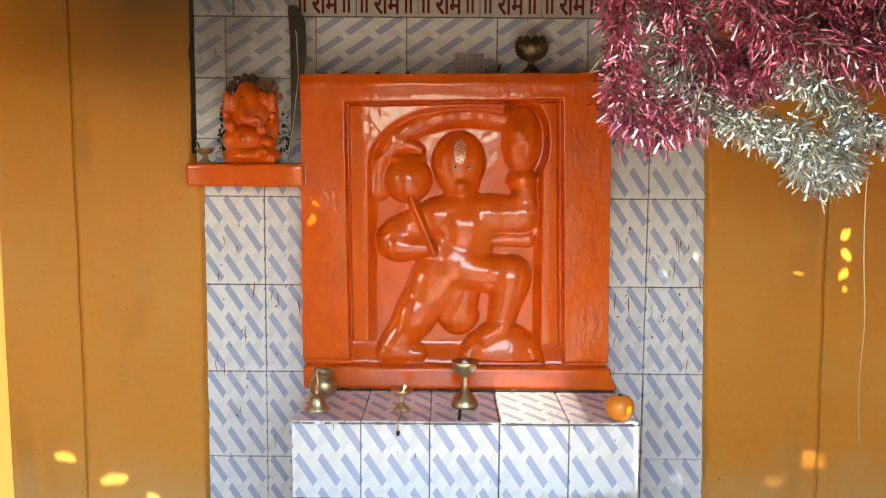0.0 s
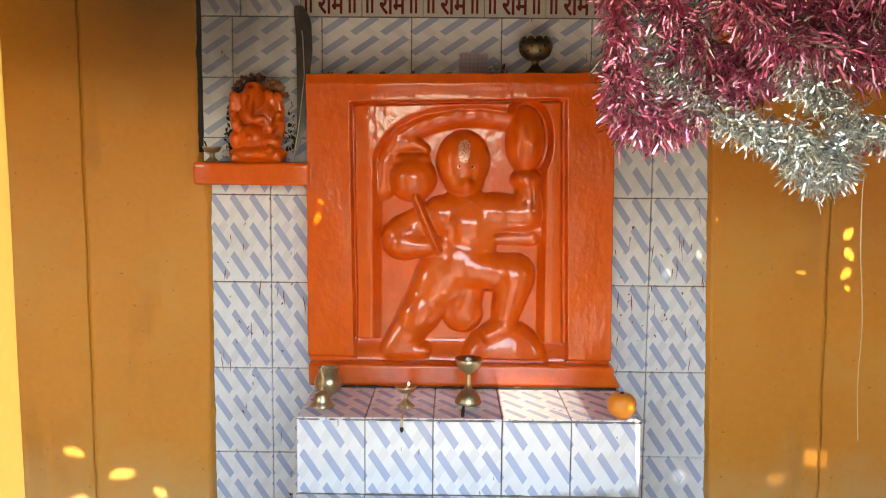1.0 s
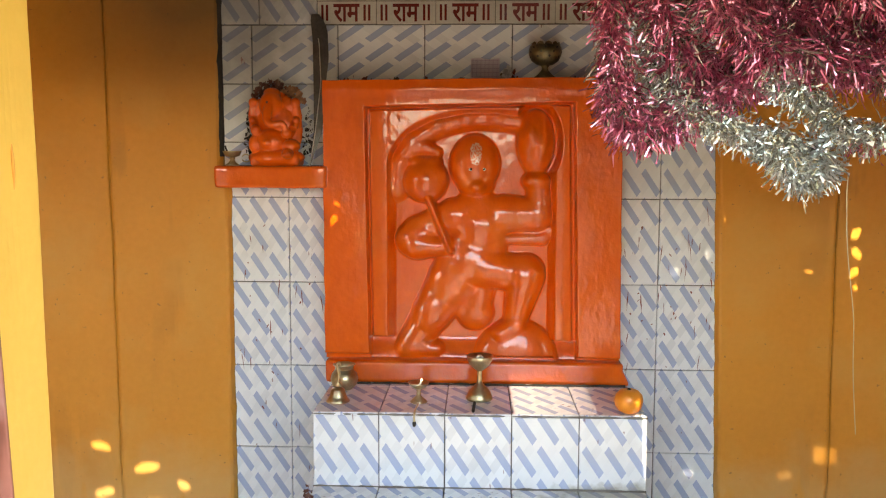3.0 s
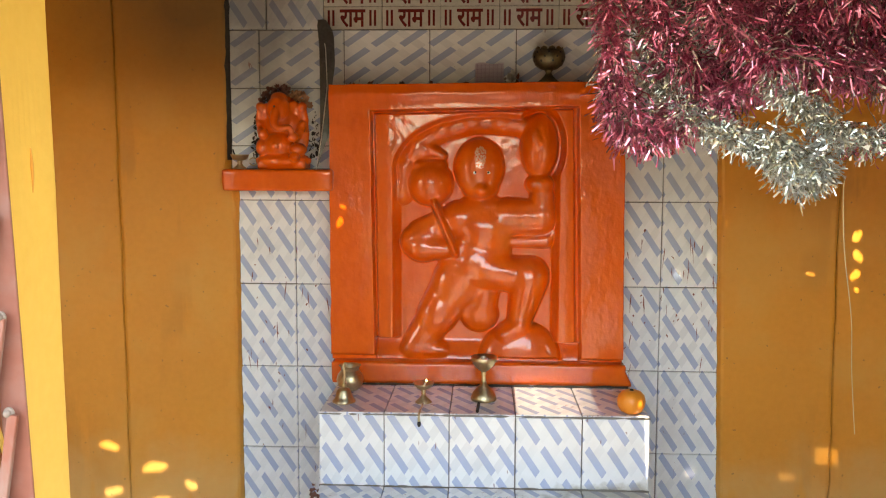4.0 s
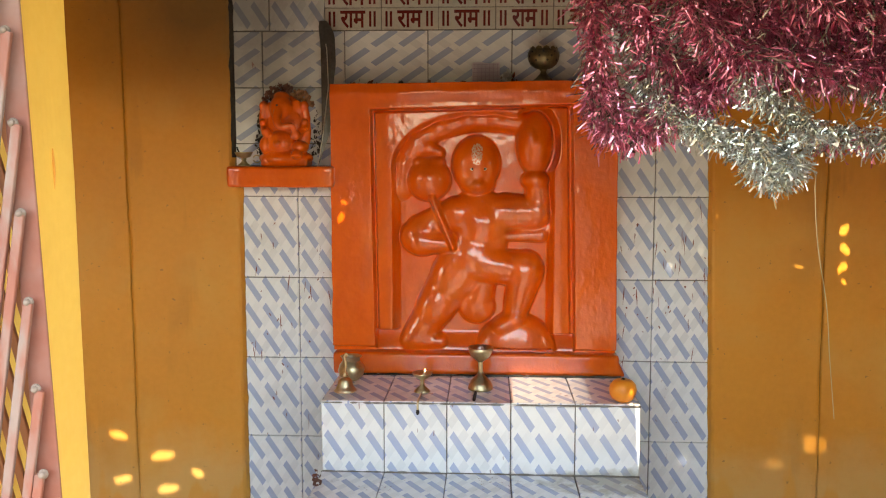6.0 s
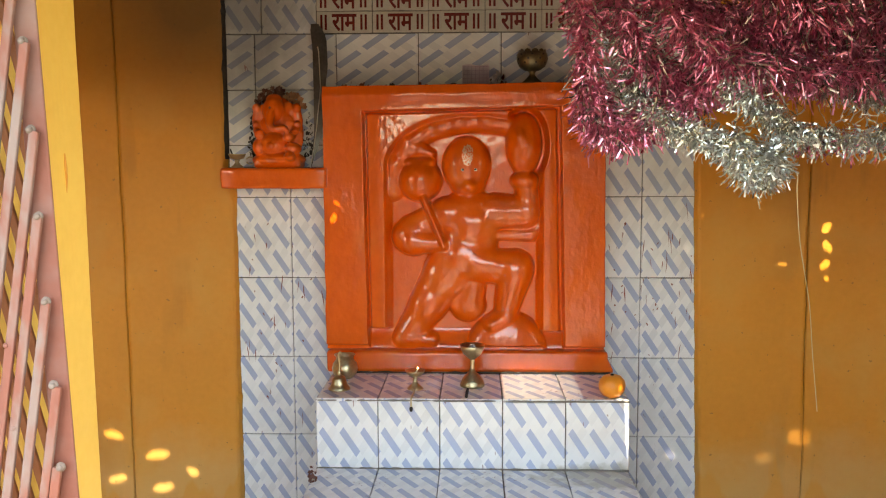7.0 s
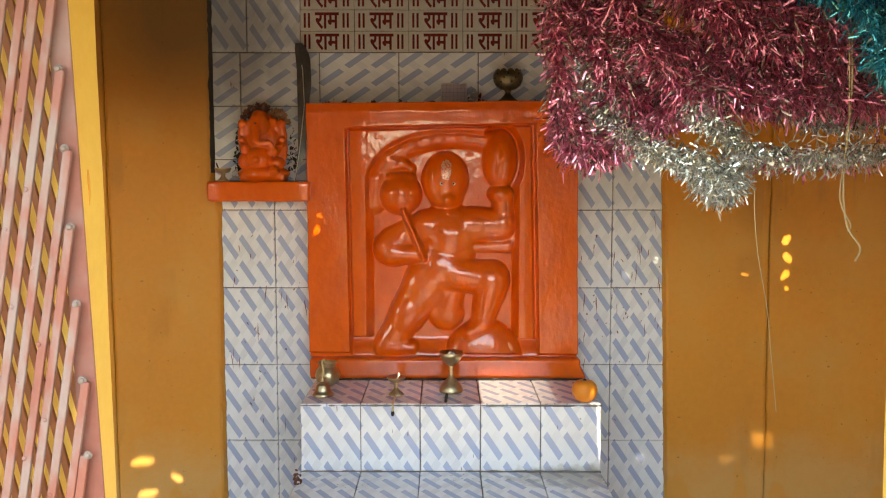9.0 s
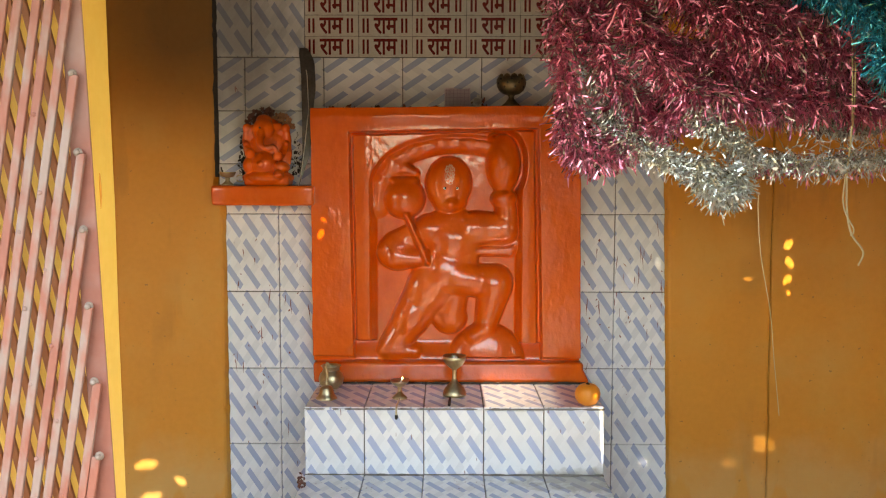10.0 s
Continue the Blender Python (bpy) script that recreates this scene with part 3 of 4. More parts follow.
    left, right, head = -0.3235 - 0.0155 * (z - 0.845), 0.389 - 0.021 * (z - 0.834), 1.686 + 0.011 * x
    inner = sstep(0, 0.007, x - left) * sstep(0, 0.007, right - x) * sstep(0, 0.007, head - z)
    groove = np.clip((1 - sstep(0.010, 0.018, x - left)) + (1 - sstep(0.014, 0.024, right - x)) + (1 - sstep(0.006, 0.016, head - z)), 0, 1)
    strip_foot = sstep(-0.004, 0.008, z - 0.898 + 0.017 * (x + 0.3))
    strip = 0.110 - 0.020 * groove - 0.5 * np.maximum(np.abs(x - 0.025) - 0.30, 0) ** 1.5
    ground = 0.056 + 0.030 * (1 - sstep(0.82, 0.90, z))
    inside = (strip * strip_foot + ground * (1 - strip_foot)) * (1 - recess) + (0.056 + 0.030 * (1 - sstep(0.82, 0.90, z))) * recess
    field = smax(inside, figure, 0.008)
    frame_h = 0.122 + 0.004 * np.exp(-((z - 1.735) / 0.022) ** 2) + 0.0015 * np.sin(x * 23 + 2 * np.sin(z * 9))
    post_foot = 1 - sstep(0.836, 0.845, z + 0.008 * x)
    top = frame_h * (1 - inner) + field * inner
    top = top * (1 - post_foot) + np.minimum(top, 0.096) * post_foot
    wob = np.array([[0.5 * noise.noise(Vector((a * 9, b * 9, 3))) + 0.7 * noise.noise(Vector((a * 40, b * 26, 8))) + 0.4 * noise.noise(Vector((a * 95, b * 50, 5))) for a in x[0]] for b in z[:, 0]])
    return x, z, np.maximum(top + 0.0007 * wob, 0.004)


def relief_panel():
    x, z, h = carve()
    n = RN
    edge_l = 0.004 * np.array([noise.noise(Vector((1, 0, b * 12))) for b in z[:, 0]])
    edge_t = 0.004 * np.array([noise.noise(Vector((a * 12, 4, 0))) for a in x[0]])
    fx = (x - RX0) / (RX1 - RX0)
    fz = (z - RZ0) / (RZ1 - RZ0)
    X = x + edge_l[:, None] * (1 - fx) ** 8 - edge_l[::-1][:, None] * fx ** 8 - 0.012 * fz * fx ** 8
    Z = z + edge_t[None, :] * fz ** 8 + 0.012 * fx * fz
    co = np.stack([X, -h, Z], -1).reshape(-1, 3)
    idx = np.arange(n * n).reshape(n, n)
    faces = np.stack([idx[:-1, :-1], idx[:-1, 1:], idx[1:, 1:], idx[1:, :-1]], -1).reshape(-1, 4)
    rim = np.concatenate([idx[0, :], idx[1:, -1], idx[-1, -2::-1], idx[-2:0:-1, 0]])
    back = co[rim].copy()
    back[:, 1] = 0.0
    k = len(co)
    co = np.vstack([co, back])
    m = len(rim)
    skirt = [(rim[(i + 1) % m], rim[i], k + i, k + (i + 1) % m) for i in range(m)]
    me = bpy.data.meshes.new("relief_statue")
    me.from_pydata(co.tolist(), [], faces.tolist() + [tuple(int(v) for v in f) for f in skirt])
    me.materials.append(M_VERMILION)
    me.materials.append(M_WHITE)
    me.materials.append(M_BLACK)
    me.materials.append(M_LEAF)
    me.update()
    cx, cz = x[:-1, :-1].ravel(), z[:-1, :-1].ravel()
    slots = np.zeros(len(me.polygons), int)
    speck = np.array([noise.noise(Vector((a * 210, b * 150, 2))) if abs(a) < 0.1 and 1.4 < b < 1.65 else -1 for a, b in zip(cx, cz)])
    slots[:len(cx)][(((cx - MARK[0]) / 0.019) ** 2 + ((cz - MARK[1]) / 0.037) ** 4 < 1) & (speck > -0.10)] = 3
    for ex, ez in EYES:
        d = np.hypot(cx - ex, cz - ez)
        slots[:len(cx)][d < 0.0052] = 1
        slots[:len(cx)][np.hypot(cx - ex + 0.0012 * np.sign(ex - 0.042), cz - ez) < 0.0034] = 2
    me.polygons.foreach_set("material_index", slots.tolist())
    me.polygons.foreach_set("use_smooth", [i < len(cx) for i in range(len(me.polygons))])
    b = bmesh.new()
    b.from_mesh(me)
    base = rough_box(-0.468, 0.536, -0.150, 0.0, ALT_Z, 0.828, 0.012, 9, 0.004, 8.0)
    for v in base.verts:                          # its foot runs out a little at one end
        v.co.x += 0.03 * max(0, v.co.x - 0.49) / 0.05 * max(0, 0.80 - v.co.z) / 0.05
    for f in base.faces:
        f.smooth = True
    join(b, base)
    b.to_mesh(me)
    b.free()
    ob = new("relief_statue", me)
    return tagged(ob, "carved relief statue panel in glossy vermilion paint on the altar", "statue")


EYES = [(0.019, 1.470), (0.065, 1.470)]
MARK = (0.037, 1.521)
relief_panel()

# ---- tinsel ----
def garland(name, colour, pts, count, reach, material, spread=0.024, droop=0.35, seed=1, label=""):
    """Crinkled foil strips all round a hanging string."""
    rng = np.random.default_rng(seed)
    path = spline(pts, 120)
    s = rng.uniform(0, 119, count)
    i = np.clip(s.astype(int), 0, 118)
    base = path[i] + (path[i + 1] - path[i]) * (s - i)[:, None] + rng.normal(0, spread * 0.45, (count, 3))
    way = rng.normal(0, 1, (count, 3)) * (1, 0.8, 1)
    way /= np.linalg.norm(way, axis=1)[:, None]
    way[:, 2] -= droop
    way /= np.linalg.norm(way, axis=1)[:, None]
    side = np.cross(way, rng.normal(0, 1, (count, 3)))
    side /= np.linalg.norm(side, axis=1)[:, None]
    face = np.cross(way, side)
    L = reach * rng.uniform(0.35, 1.15, count)[:, None]
    W = 0.00125 * rng.uniform(0.7, 1.45, count)[:, None]
    sag = rng.normal(0, 0.20, (count, 3)) + (0, 0, -0.22)
    rows = []
    for k, t in enumerate((0, 0.36, 0.70, 1.0)):
        kink = face * L * (0.10 * (-1) ** k * (k > 0)) * rng.uniform(0.2, 1.3, count)[:, None]
        twist = side + face * (t * rng.normal(0, 0.9, count)[:, None])
        p = base + way * L * t + sag * L * t * t * 0.7 + kink
        rows += [p - twist * W, p + twist * W]
    co = np.stack(rows, 1).reshape(-1, 3)
    k = np.arange(count)[:, None] * 8
    f = np.concatenate([k + (0, 1, 3, 2), k + (2, 3, 5, 4), k + (4, 5, 7, 6)])
    me = bpy.data.meshes.new("tinsel")
    me.from_pydata(co.tolist(), [], f.tolist())
    me.materials.append(material)
    me.update()
    thing = empty(name, *path[60])
    tagged(thing, label or colour + " foil tinsel garland hanging in loose swags", "garland", "tinsel garlands")
    strips = under(new("tinsel", me), thing)
    tagged(strips, kind="stuff")
    under(part("core_string", tube(path[::3], 0.0016, 6), M_THREAD), thing)
    return thing


TY = -1.45
def at_depth(pts, y):
    return [(x, y + dy, z) for x, z, dy in pts]


SWAGS = [
    ("pink", 0.00, 2800, 0.046, [(0.255, 2.06, 0), (0.270, 1.80, 0.02), (0.300, 1.63, 0.05), (0.345, 1.565, 0.06), (0.42, 1.59, 0.04), (0.50, 1.635, 0), (0.58, 1.70, 0)]),
    ("pink", 0.00, 3600, 0.056, [(0.33, 2.02, 0), (0.43, 1.82, 0), (0.52, 1.705, -0.02), (0.60, 1.68, -0.02), (0.72, 1.67, 0), (0.86, 1.675, 0), (1.02, 1.68, 0), (1.3, 1.76, 0)]),
    ("pink", 0.03, 3200, 0.056, [(0.30, 2.00, 0), (0.46, 1.82, 0), (0.60, 1.76, 0), (0.80, 1.73, 0), (1.0, 1.735, 0), (1.3, 1.84, 0)]),
    ("pink", 0.00, 3400, 0.056, [(0.30, 2.08, 0), (0.46, 1.93, 0), (0.62, 1.82, -0.03), (0.80, 1.78, 0), (1.0, 1.79, 0), (1.3, 1.90, 0)]),
    ("pink", -0.02, 3200, 0.056, [(0.36, 2.08, 0), (0.50, 1.92, 0), (0.66, 1.86, 0), (0.82, 1.84, 0), (1.0, 1.85, 0), (1.3, 1.96, 0)]),
    ("pink", 0.02, 2800, 0.056, [(0.36, 2.08, 0.02), (0.60, 1.93, 0.02), (0.85, 1.90, 0.02), (1.1, 1.92, 0), (1.3, 2.0, 0)]),
    ("pink", 0.05, 2600, 0.056, [(0.28, 1.98, 0), (0.35, 1.80, 0), (0.42, 1.68, 0), (0.52, 1.68, 0), (0.66, 1.74, 0), (0.8, 1.88, 0)]),
    ("pink", 0.07, 2600, 0.056, [(0.27, 2.0, 0), (0.40, 1.90, 0), (0.50, 1.80, 0), (0.70, 1.80, 0), (0.95, 1.80, 0), (1.2, 1.85, 0)]),
    ("pink", 0.04, 1500, 0.045, [(0.285, 1.64, 0), (0.310, 1.575, 0.02), (0.37, 1.57, 0.02), (0.43, 1.60, 0)]),
    ("silver", -0.01, 1100, 0.034, [(0.395, 1.62, 0.06), (0.43, 1.580, 0.02), (0.475, 1.555, 0), (0.525, 1.540, 0), (0.565, 1.51, 0), (0.595, 1.485, 0)]),
    ("silver", -0.02, 1700, 0.034, [(0.540, 1.650, 0), (0.568, 1.628, 0), (0.615, 1.598, 0), (0.675, 1.552, 0), (0.76, 1.540, 0), (0.86, 1.545, 0), (1.0, 1.56, 0), (1.3, 1.66, 0)]),
    ("silver", -0.03, 1600, 0.036, [(0.555, 1.54, 0), (0.578, 1.505, 0), (0.605, 1.478, 0), (0.630, 1.490, 0), (0.632, 1.53, 0)]),
    ("silver", 0.08, 1300, 0.040, [(0.70, 1.72, 0.05), (0.76, 1.665, 0), (0.86, 1.630, 0), (1.0, 1.63, 0), (1.3, 1.72, 0)]),
    ("silver", 0.07, 1500, 0.044, [(0.30, 2.04, 0.03), (0.33, 1.86, 0), (0.35, 1.74, 0), (0.37, 1.66, 0), (0.42, 1.70, 0), (0.43, 1.84, 0), (0.46, 1.98, 0)]),
    ("pink", 0.00, 260, 0.028, [(0.68, 1.54, 0), (0.76, 1.535, 0), (0.86, 1.54, 0.01), (1.0, 1.56, 0)]),
    ("blue", -0.06, 1700, 0.045, [(0.73, 1.925, 0), (0.79, 1.885, 0), (0.86, 1.872, 0), (0.92, 1.855, 0), (0.955, 1.80, 0), (0.945, 1.75, 0)]),
    ("blue", -0.08, 1500, 0.045, [(0.76, 1.92, 0), (0.83, 1.865, 0), (0.885, 1.81, 0), (0.905, 1.745, 0), (0.935, 1.735, 0), (0.98, 1.80, 0), (1.06, 1.90, 0)]),
    ("blue", -0.05, 900, 0.045, [(0.86, 1.92, 0), (0.95, 1.88, 0), (1.05, 1.86, 0), (1.2, 1.93, 0)]),
]
FOIL = {"pink": M_PINK, "silver": M_SILVER, "blue": M_BLUE}
for i, (colour, dy, count, reach, pts) in enumerate(SWAGS):
    garland("tinsel_garland", colour, at_depth(pts, TY + dy), int(count * 1.35), reach * 0.95, FOIL[colour], seed=i + 2, droop=0.75 if colour == "pink" else 0.45)
tagged(part("roof_beam", box(X0, X1, TY - 0.05, TY + 0.07, 2.08, 2.2, 0.006), M_PLASTER), "plain beam from which the tinsel hangs", "beam", kind="structure")
tagged(part("thread", tube(spline([(0.868, TY - 0.03, 1.80), (0.872, TY - 0.03, 1.66), (0.862, TY - 0.03, 1.50), (0.872, TY - 0.03, 1.40), (0.902, TY - 0.03, 1.352), (0.893, TY - 0.03, 1.322)], 40), 0.0020, 6), M_THREAD),
       "pale yellow cotton thread hanging from the tinsel", "thread")
tagged(part("thread", tube(spline([(0.860, TY - 0.035, 1.80), (0.866, TY - 0.035, 1.60), (0.855, TY - 0.032, 1.46), (0.880, TY - 0.03, 1.40), (0.874, TY - 0.03, 1.385)], 40), 0.0015, 6), M_THREAD),
       "pale yellow cotton thread hanging from the tinsel", "thread")
tagged(part("string", tube(spline([(0.684, -1.465, 1.47), (0.690, -1.45, 1.43), (0.722, -1.39, 1.33), (0.800, -1.25, 1.185), (0.866, -1.11, 1.055), (0.902, -1.04, 0.970), (0.935, -0.985, 0.862)], 60), 0.0010, 5), M_THREAD),
       "thin frayed string hanging below the silver tinsel", "string")

# ---- folding gate ----
GX, GY = -0.455, -2.130
gate = tagged(empty("folding_gate", GX, GY, 0), "folded steel lattice gate in dusty red oxide paint", "gate")
b = box(GX - 0.014, GX + 0.014, GY - 0.010, GY - 0.006, 0.0, 1.88, 0.001, 1)
box(GX - 0.014, GX - 0.010, GY - 0.006, GY + 0.012, 0.0, 1.88, bm=b)
under(part("channel", b, M_CHANNEL), gate)
SLOPE = 0.205
LEAN = math.degrees(math.atan(SLOPE))
BARS = {}


GATE_TOP = 1.87


def gate_bar(z, up, y, material, name):
    """A flat bar that would meet the channel at height z, leaning away from it going down or up; it stops at the gate's head and foot."""
    lo, hi = (max(z, 0.03), GATE_TOP) if up else (0.03, min(z, GATE_TOP))
    lo, hi = (lo + 0.10, min(hi, lo + 1.2)) if up else (max(lo, hi - 1.2), hi)
    if hi - lo < 0.1:
        return
    key = (round(hi - lo, 2), name)
    if key not in BARS:
        half = 0.0048 if up else 0.0054
        bm = box(-half, half, -0.0030, 0.0030, 0, (hi - lo) * 1.02, 0.0008, 1)
        BARS[key] = small_mesh(name, bm, material)
    ob = new(name, BARS[key])
    x = GX - SLOPE * abs(lo - z)
    ob.matrix_basis = pose(x + random.uniform(-0.001, 0.001), y + random.uniform(-0.001, 0.001), lo, 0, (-LEAN if up else LEAN) + random.uniform(-0.25, 0.25), 0)
    under(ob, gate)


def small_mesh(name, bm, material):
    me = bpy.data.meshes.new(name)
    bm.normal_update()
    bm.to_mesh(me)
    bm.free()
    me.materials.append(material)
    return me


bm = lathe([(0, 0), (0.0062, 0), (0.0056, 0.002), (0.0042, 0.003), (0.0038, 0.006), (0.0022, 0.0075), (0, 0.0078)], 10)
BOLT = small_mesh("bolt", bm, M_BOLT)
RIVET = small_mesh("rivet", lathe([(0.0034, 0), (0.0030, 0.0008), (0.0016, 0.0016), (0, 0.0018)], 8), M_GATE)
HEIGHTS = [1.636 + 0.1015 * k for k in range(-14, 9)]
for z in HEIGHTS:
    gate_bar(z, False, GY - 0.020, M_GATE, "lattice_bar")
    gate_bar(z + 0.045, True, GY + 0.020, M_GATE_BACK, "rear_lattice_bar")
    if z > GATE_TOP - 0.02:
        continue
    under(new("bolt", BOLT), gate).matrix_basis = pose(GX, GY - 0.018, z, 90, 0, 0)
    for k in (5, 8):
        dz = 0.0507 * k
        if z - dz > 0.1:
            under(new("rivet", RIVET), gate).matrix_basis = pose(GX - SLOPE * dz, GY - 0.0226, z - dz, 90, 0, 0)

gate.matrix_basis = pose(-0.3965, GY, 0, 0, -2.29, 0)      # it hangs out of plumb

# ---- shelf and what stands on it ----
SHELF = 1.484
tagged(part("wall_shelf", rough_box(-0.838, -0.462, -0.152, 0.0, 1.410, SHELF, 0.010, 6, 0.004, 14.0), M_VERMILION, smooth=True), "thick vermilion painted wall shelf under a seated statue", "shelf")


def seated_statue(x, y, z):
    b = bmesh.new()
    ball(0.092, 0.062, 0.032, 0, 0, 0.028, b)                             # rounded pedestal
    box(-0.078, 0.080, -0.044, 0.050, -0.001, 0.030, 0.012, 3, bm=b)
    ball(0.084, 0.030, 0.122, -0.002, 0.022, 0.120, b)
    ball(0.062, 0.022, 0.062, -0.006, 0.022, 0.185, b)
    ball(0.064, 0.032, 0.070, 0.002, 0.000, 0.140, b)
    ball(0.052, 0.052, 0.044, -0.012, -0.010, 0.080, b)                   # belly
    ball(0.014, 0.010, 0.012, -0.016, -0.058, 0.076, b)
    ball(0.023, 0.036, 0.032, -0.062, -0.018, 0.072, b)                   # one knee raised, one leg folded
    ball(0.030, 0.038, 0.022, 0.052, -0.022, 0.066, b)
    ball(0.018, 0.024, 0.018, 0.046, -0.050, 0.040, b)
    for k in range(4):
        ball(0.0045, 0.008, 0.006, 0.034 + 0.008 * k, -0.068, 0.036 + 0.001 * k, b, seg=10)
    for s, ex in ((-1, -0.070), (1, 0.064)):
        tube([(ex, 0.004, 0.125), (ex + 0.004 * s, 0.0, 0.165), (ex, -0.004, 0.205)], [0.017, 0.016, 0.013], 12, b)   # upper arms, raised
        ball(0.015, 0.017, 0.017, ex + 0.001 * s, -0.008, 0.206, b)
        ball(0.011, 0.012, 0.011, ex + 0.004 * s, -0.016, 0.150, b)
        tube([(ex, 0.0, 0.150), (ex - 0.004 * s, -0.026, 0.120)], [0.016, 0.013], 10, b)
    ball(0.017, 0.018, 0.018, -0.058, -0.034, 0.116, b)                   # open palm, and a sweet in the other
    ball(0.018, 0.018, 0.017, 0.042, -0.042, 0.106, b)
    ball(0.025, 0.010, 0.033, 0.036, -0.006, 0.194, b)                    # ears
    ball(0.018, 0.010, 0.030, -0.050, -0.006, 0.190, b)
    ball(0.038, 0.040, 0.047, -0.012, -0.012, 0.198, b)                   # head and crown
    ball(0.028, 0.026, 0.020, -0.012, -0.002, 0.236, b)
    tube(spline([(-0.013, -0.040, 0.195), (-0.017, -0.054, 0.165), (-0.014, -0.060, 0.144), (-0.001, -0.062, 0.133), (0.015, -0.060, 0.134), (0.028, -0.056, 0.137), (0.037, -0.052, 0.128), (0.040, -0.050, 0.114)], 26),
         [0.0155 - 0.00028 * i for i in range(26)], 10, b)
    ob = part("seated_statue", b, M_VERMILION, smooth=True)
    r = ob.modifiers.new("blend", "REMESH")
    r.mode, r.voxel_size, r.use_smooth_shade = "VOXEL", 0.0026, True
    s = ob.modifiers.new("soften", "SMOOTH")
    s.factor, s.iterations = 0.5, 3
    ob.matrix_basis = pose(x, y, z) @ Matrix.Diagonal((1.06, 1.0, 1.03, 1))
    return tagged(ob, "seated statue in glossy vermilion paint on the wall shelf", "statue")


seated_statue(-0.640, -0.085, SHELF)
tagged(part("brow_spot", lathe([(0, 0), (0.0042, 0), (0.0036, 0.0012), (0, 0.0016)], 12), M_PETAL), "small dark paint spot on the seated statue's brow", "spot").matrix_basis = pose(-0.658, -0.137, SHELF + 0.211, 90, 0, 0)


def petals(name, x, y, z, rx, rz, n, size, material, label, seed):
    rng = random.Random(seed)
    b = bmesh.new()
    for _ in range(n):
        a, r = rng.uniform(0, math.pi), rng.random() ** 0.6
        c = Vector((x + rx * r * math.cos(a), y + rng.uniform(-0.02, 0.02), z + rz * r * math.sin(a)))
        t = Euler([rng.uniform(0, 6.3) for _ in range(3)]).to_matrix()
        s = size * rng.uniform(0.4, 1.5)
        ring = [b.verts.new(c + t @ Vector((s * math.cos(k * 1.0472), s * rng.uniform(0.3, 0.8) * math.sin(k * 1.0472), s * rng.uniform(-0.4, 0.4)))) for k in range(6)]
        mid = b.verts.new(c + t @ Vector((0, 0, s * 0.4)))
        for k in range(6):
            b.faces.new((ring[k], ring[(k + 1) % 6], mid))
    return tagged(part(name, b, material), label, "dried flowers", kind="stuff")


petals("dried_flowers", -0.660, -0.055, SHELF + 0.210, 0.068, 0.082, 300, 0.0095, M_PETAL, "heap of dried brown flower petals on the seated statue", 5)
petals("dried_flowers", -0.590, -0.055, SHELF + 0.215, 0.046, 0.056, 110, 0.0095, M_DRY, "curled pale brown dried flower petals on the seated statue", 9)


petals("soot_flakes", -0.742, -0.016, SHELF + 0.04, 0.022, 0.20, 120, 0.008, M_SOOT_SHADE, "dark soot flakes stuck to the tiles", 6)
petals("soot_flakes", -0.545, -0.012, SHELF + 0.04, 0.018, 0.17, 60, 0.007, M_SOOT_SHADE, "dark soot flakes stuck to the tiles", 7)


def sword():
    """A curved blade leaning on the wall; its point rests on the shelf."""
    zs = np.linspace(0, 1, 26)
    b, e = bmesh.new(), bmesh.new()
    rows, edge = [], []
    for s in zs:
        z = SHELF + 0.515 * s
        left = float(np.interp(s, [0, 0.23, 0.55, 0.82, 0.97, 1], [-0.5235, -0.511, -0.515, -0.520, -0.529, -0.526]))
        right = float(np.interp(s, [0, 0.23, 0.60, 0.70, 0.90, 0.97, 1], [-0.521, -0.482, -0.470, -0.464, -0.470, -0.487, -0.500]))
        ridge = float(np.interp(s, [0, 0.23, 0.55, 0.80, 1], [-0.5225, -0.505, -0.489, -0.497, -0.516]))
        y = -0.030 - 0.075 * (1 - s)
        rows.append([b.verts.new(p) for p in ((left, y, z), (ridge, y - 0.004, z), (right, y, z), (ridge, y + 0.003, z))])
        edge.append([e.verts.new(p) for p in ((ridge - 0.0016, y - 0.0040, z), (ridge, y - 0.0056, z), (ridge + 0.0016, y - 0.0040, z))])
    for p, q in zip(rows, rows[1:]):
        for i in range(4):
            b.faces.new((p[i], p[(i + 1) % 4], q[(i + 1) % 4], q[i]))
    b.faces.new(rows[0])
    b.faces.new(rows[-1])
    bmesh.ops.recalc_face_normals(b, faces=b.faces[:])
    for p, q in zip(edge[:22], edge[1:22]):
        for i in range(2):
            e.faces.new((p[i], p[i + 1], q[i + 1], q[i]))
    ob = part("sword", b, M_STEEL)
    part("cutting_edge", e, M_EDGE, ob, "bright ground steel edge")
    return tagged(ob, "curved dark steel sword blade leaning against the tiles", "sword")


sword()


def lathe_thing(name, label, category, x, y, z, sections, turn=0.0, inner=()):
    """sections: part name, profile, material. inner: parts that belong to the part named after them."""
    thing = tagged(empty(name, x, y, z), label, category)
    made = {}
    for nm, prof, mt in sections:
        made[nm] = part(nm, lathe(prof, 40), mt, made[inner[1]] if inner and nm == inner[0] else thing, smooth=True)
    thing.rotation_euler.z = turn
    return thing


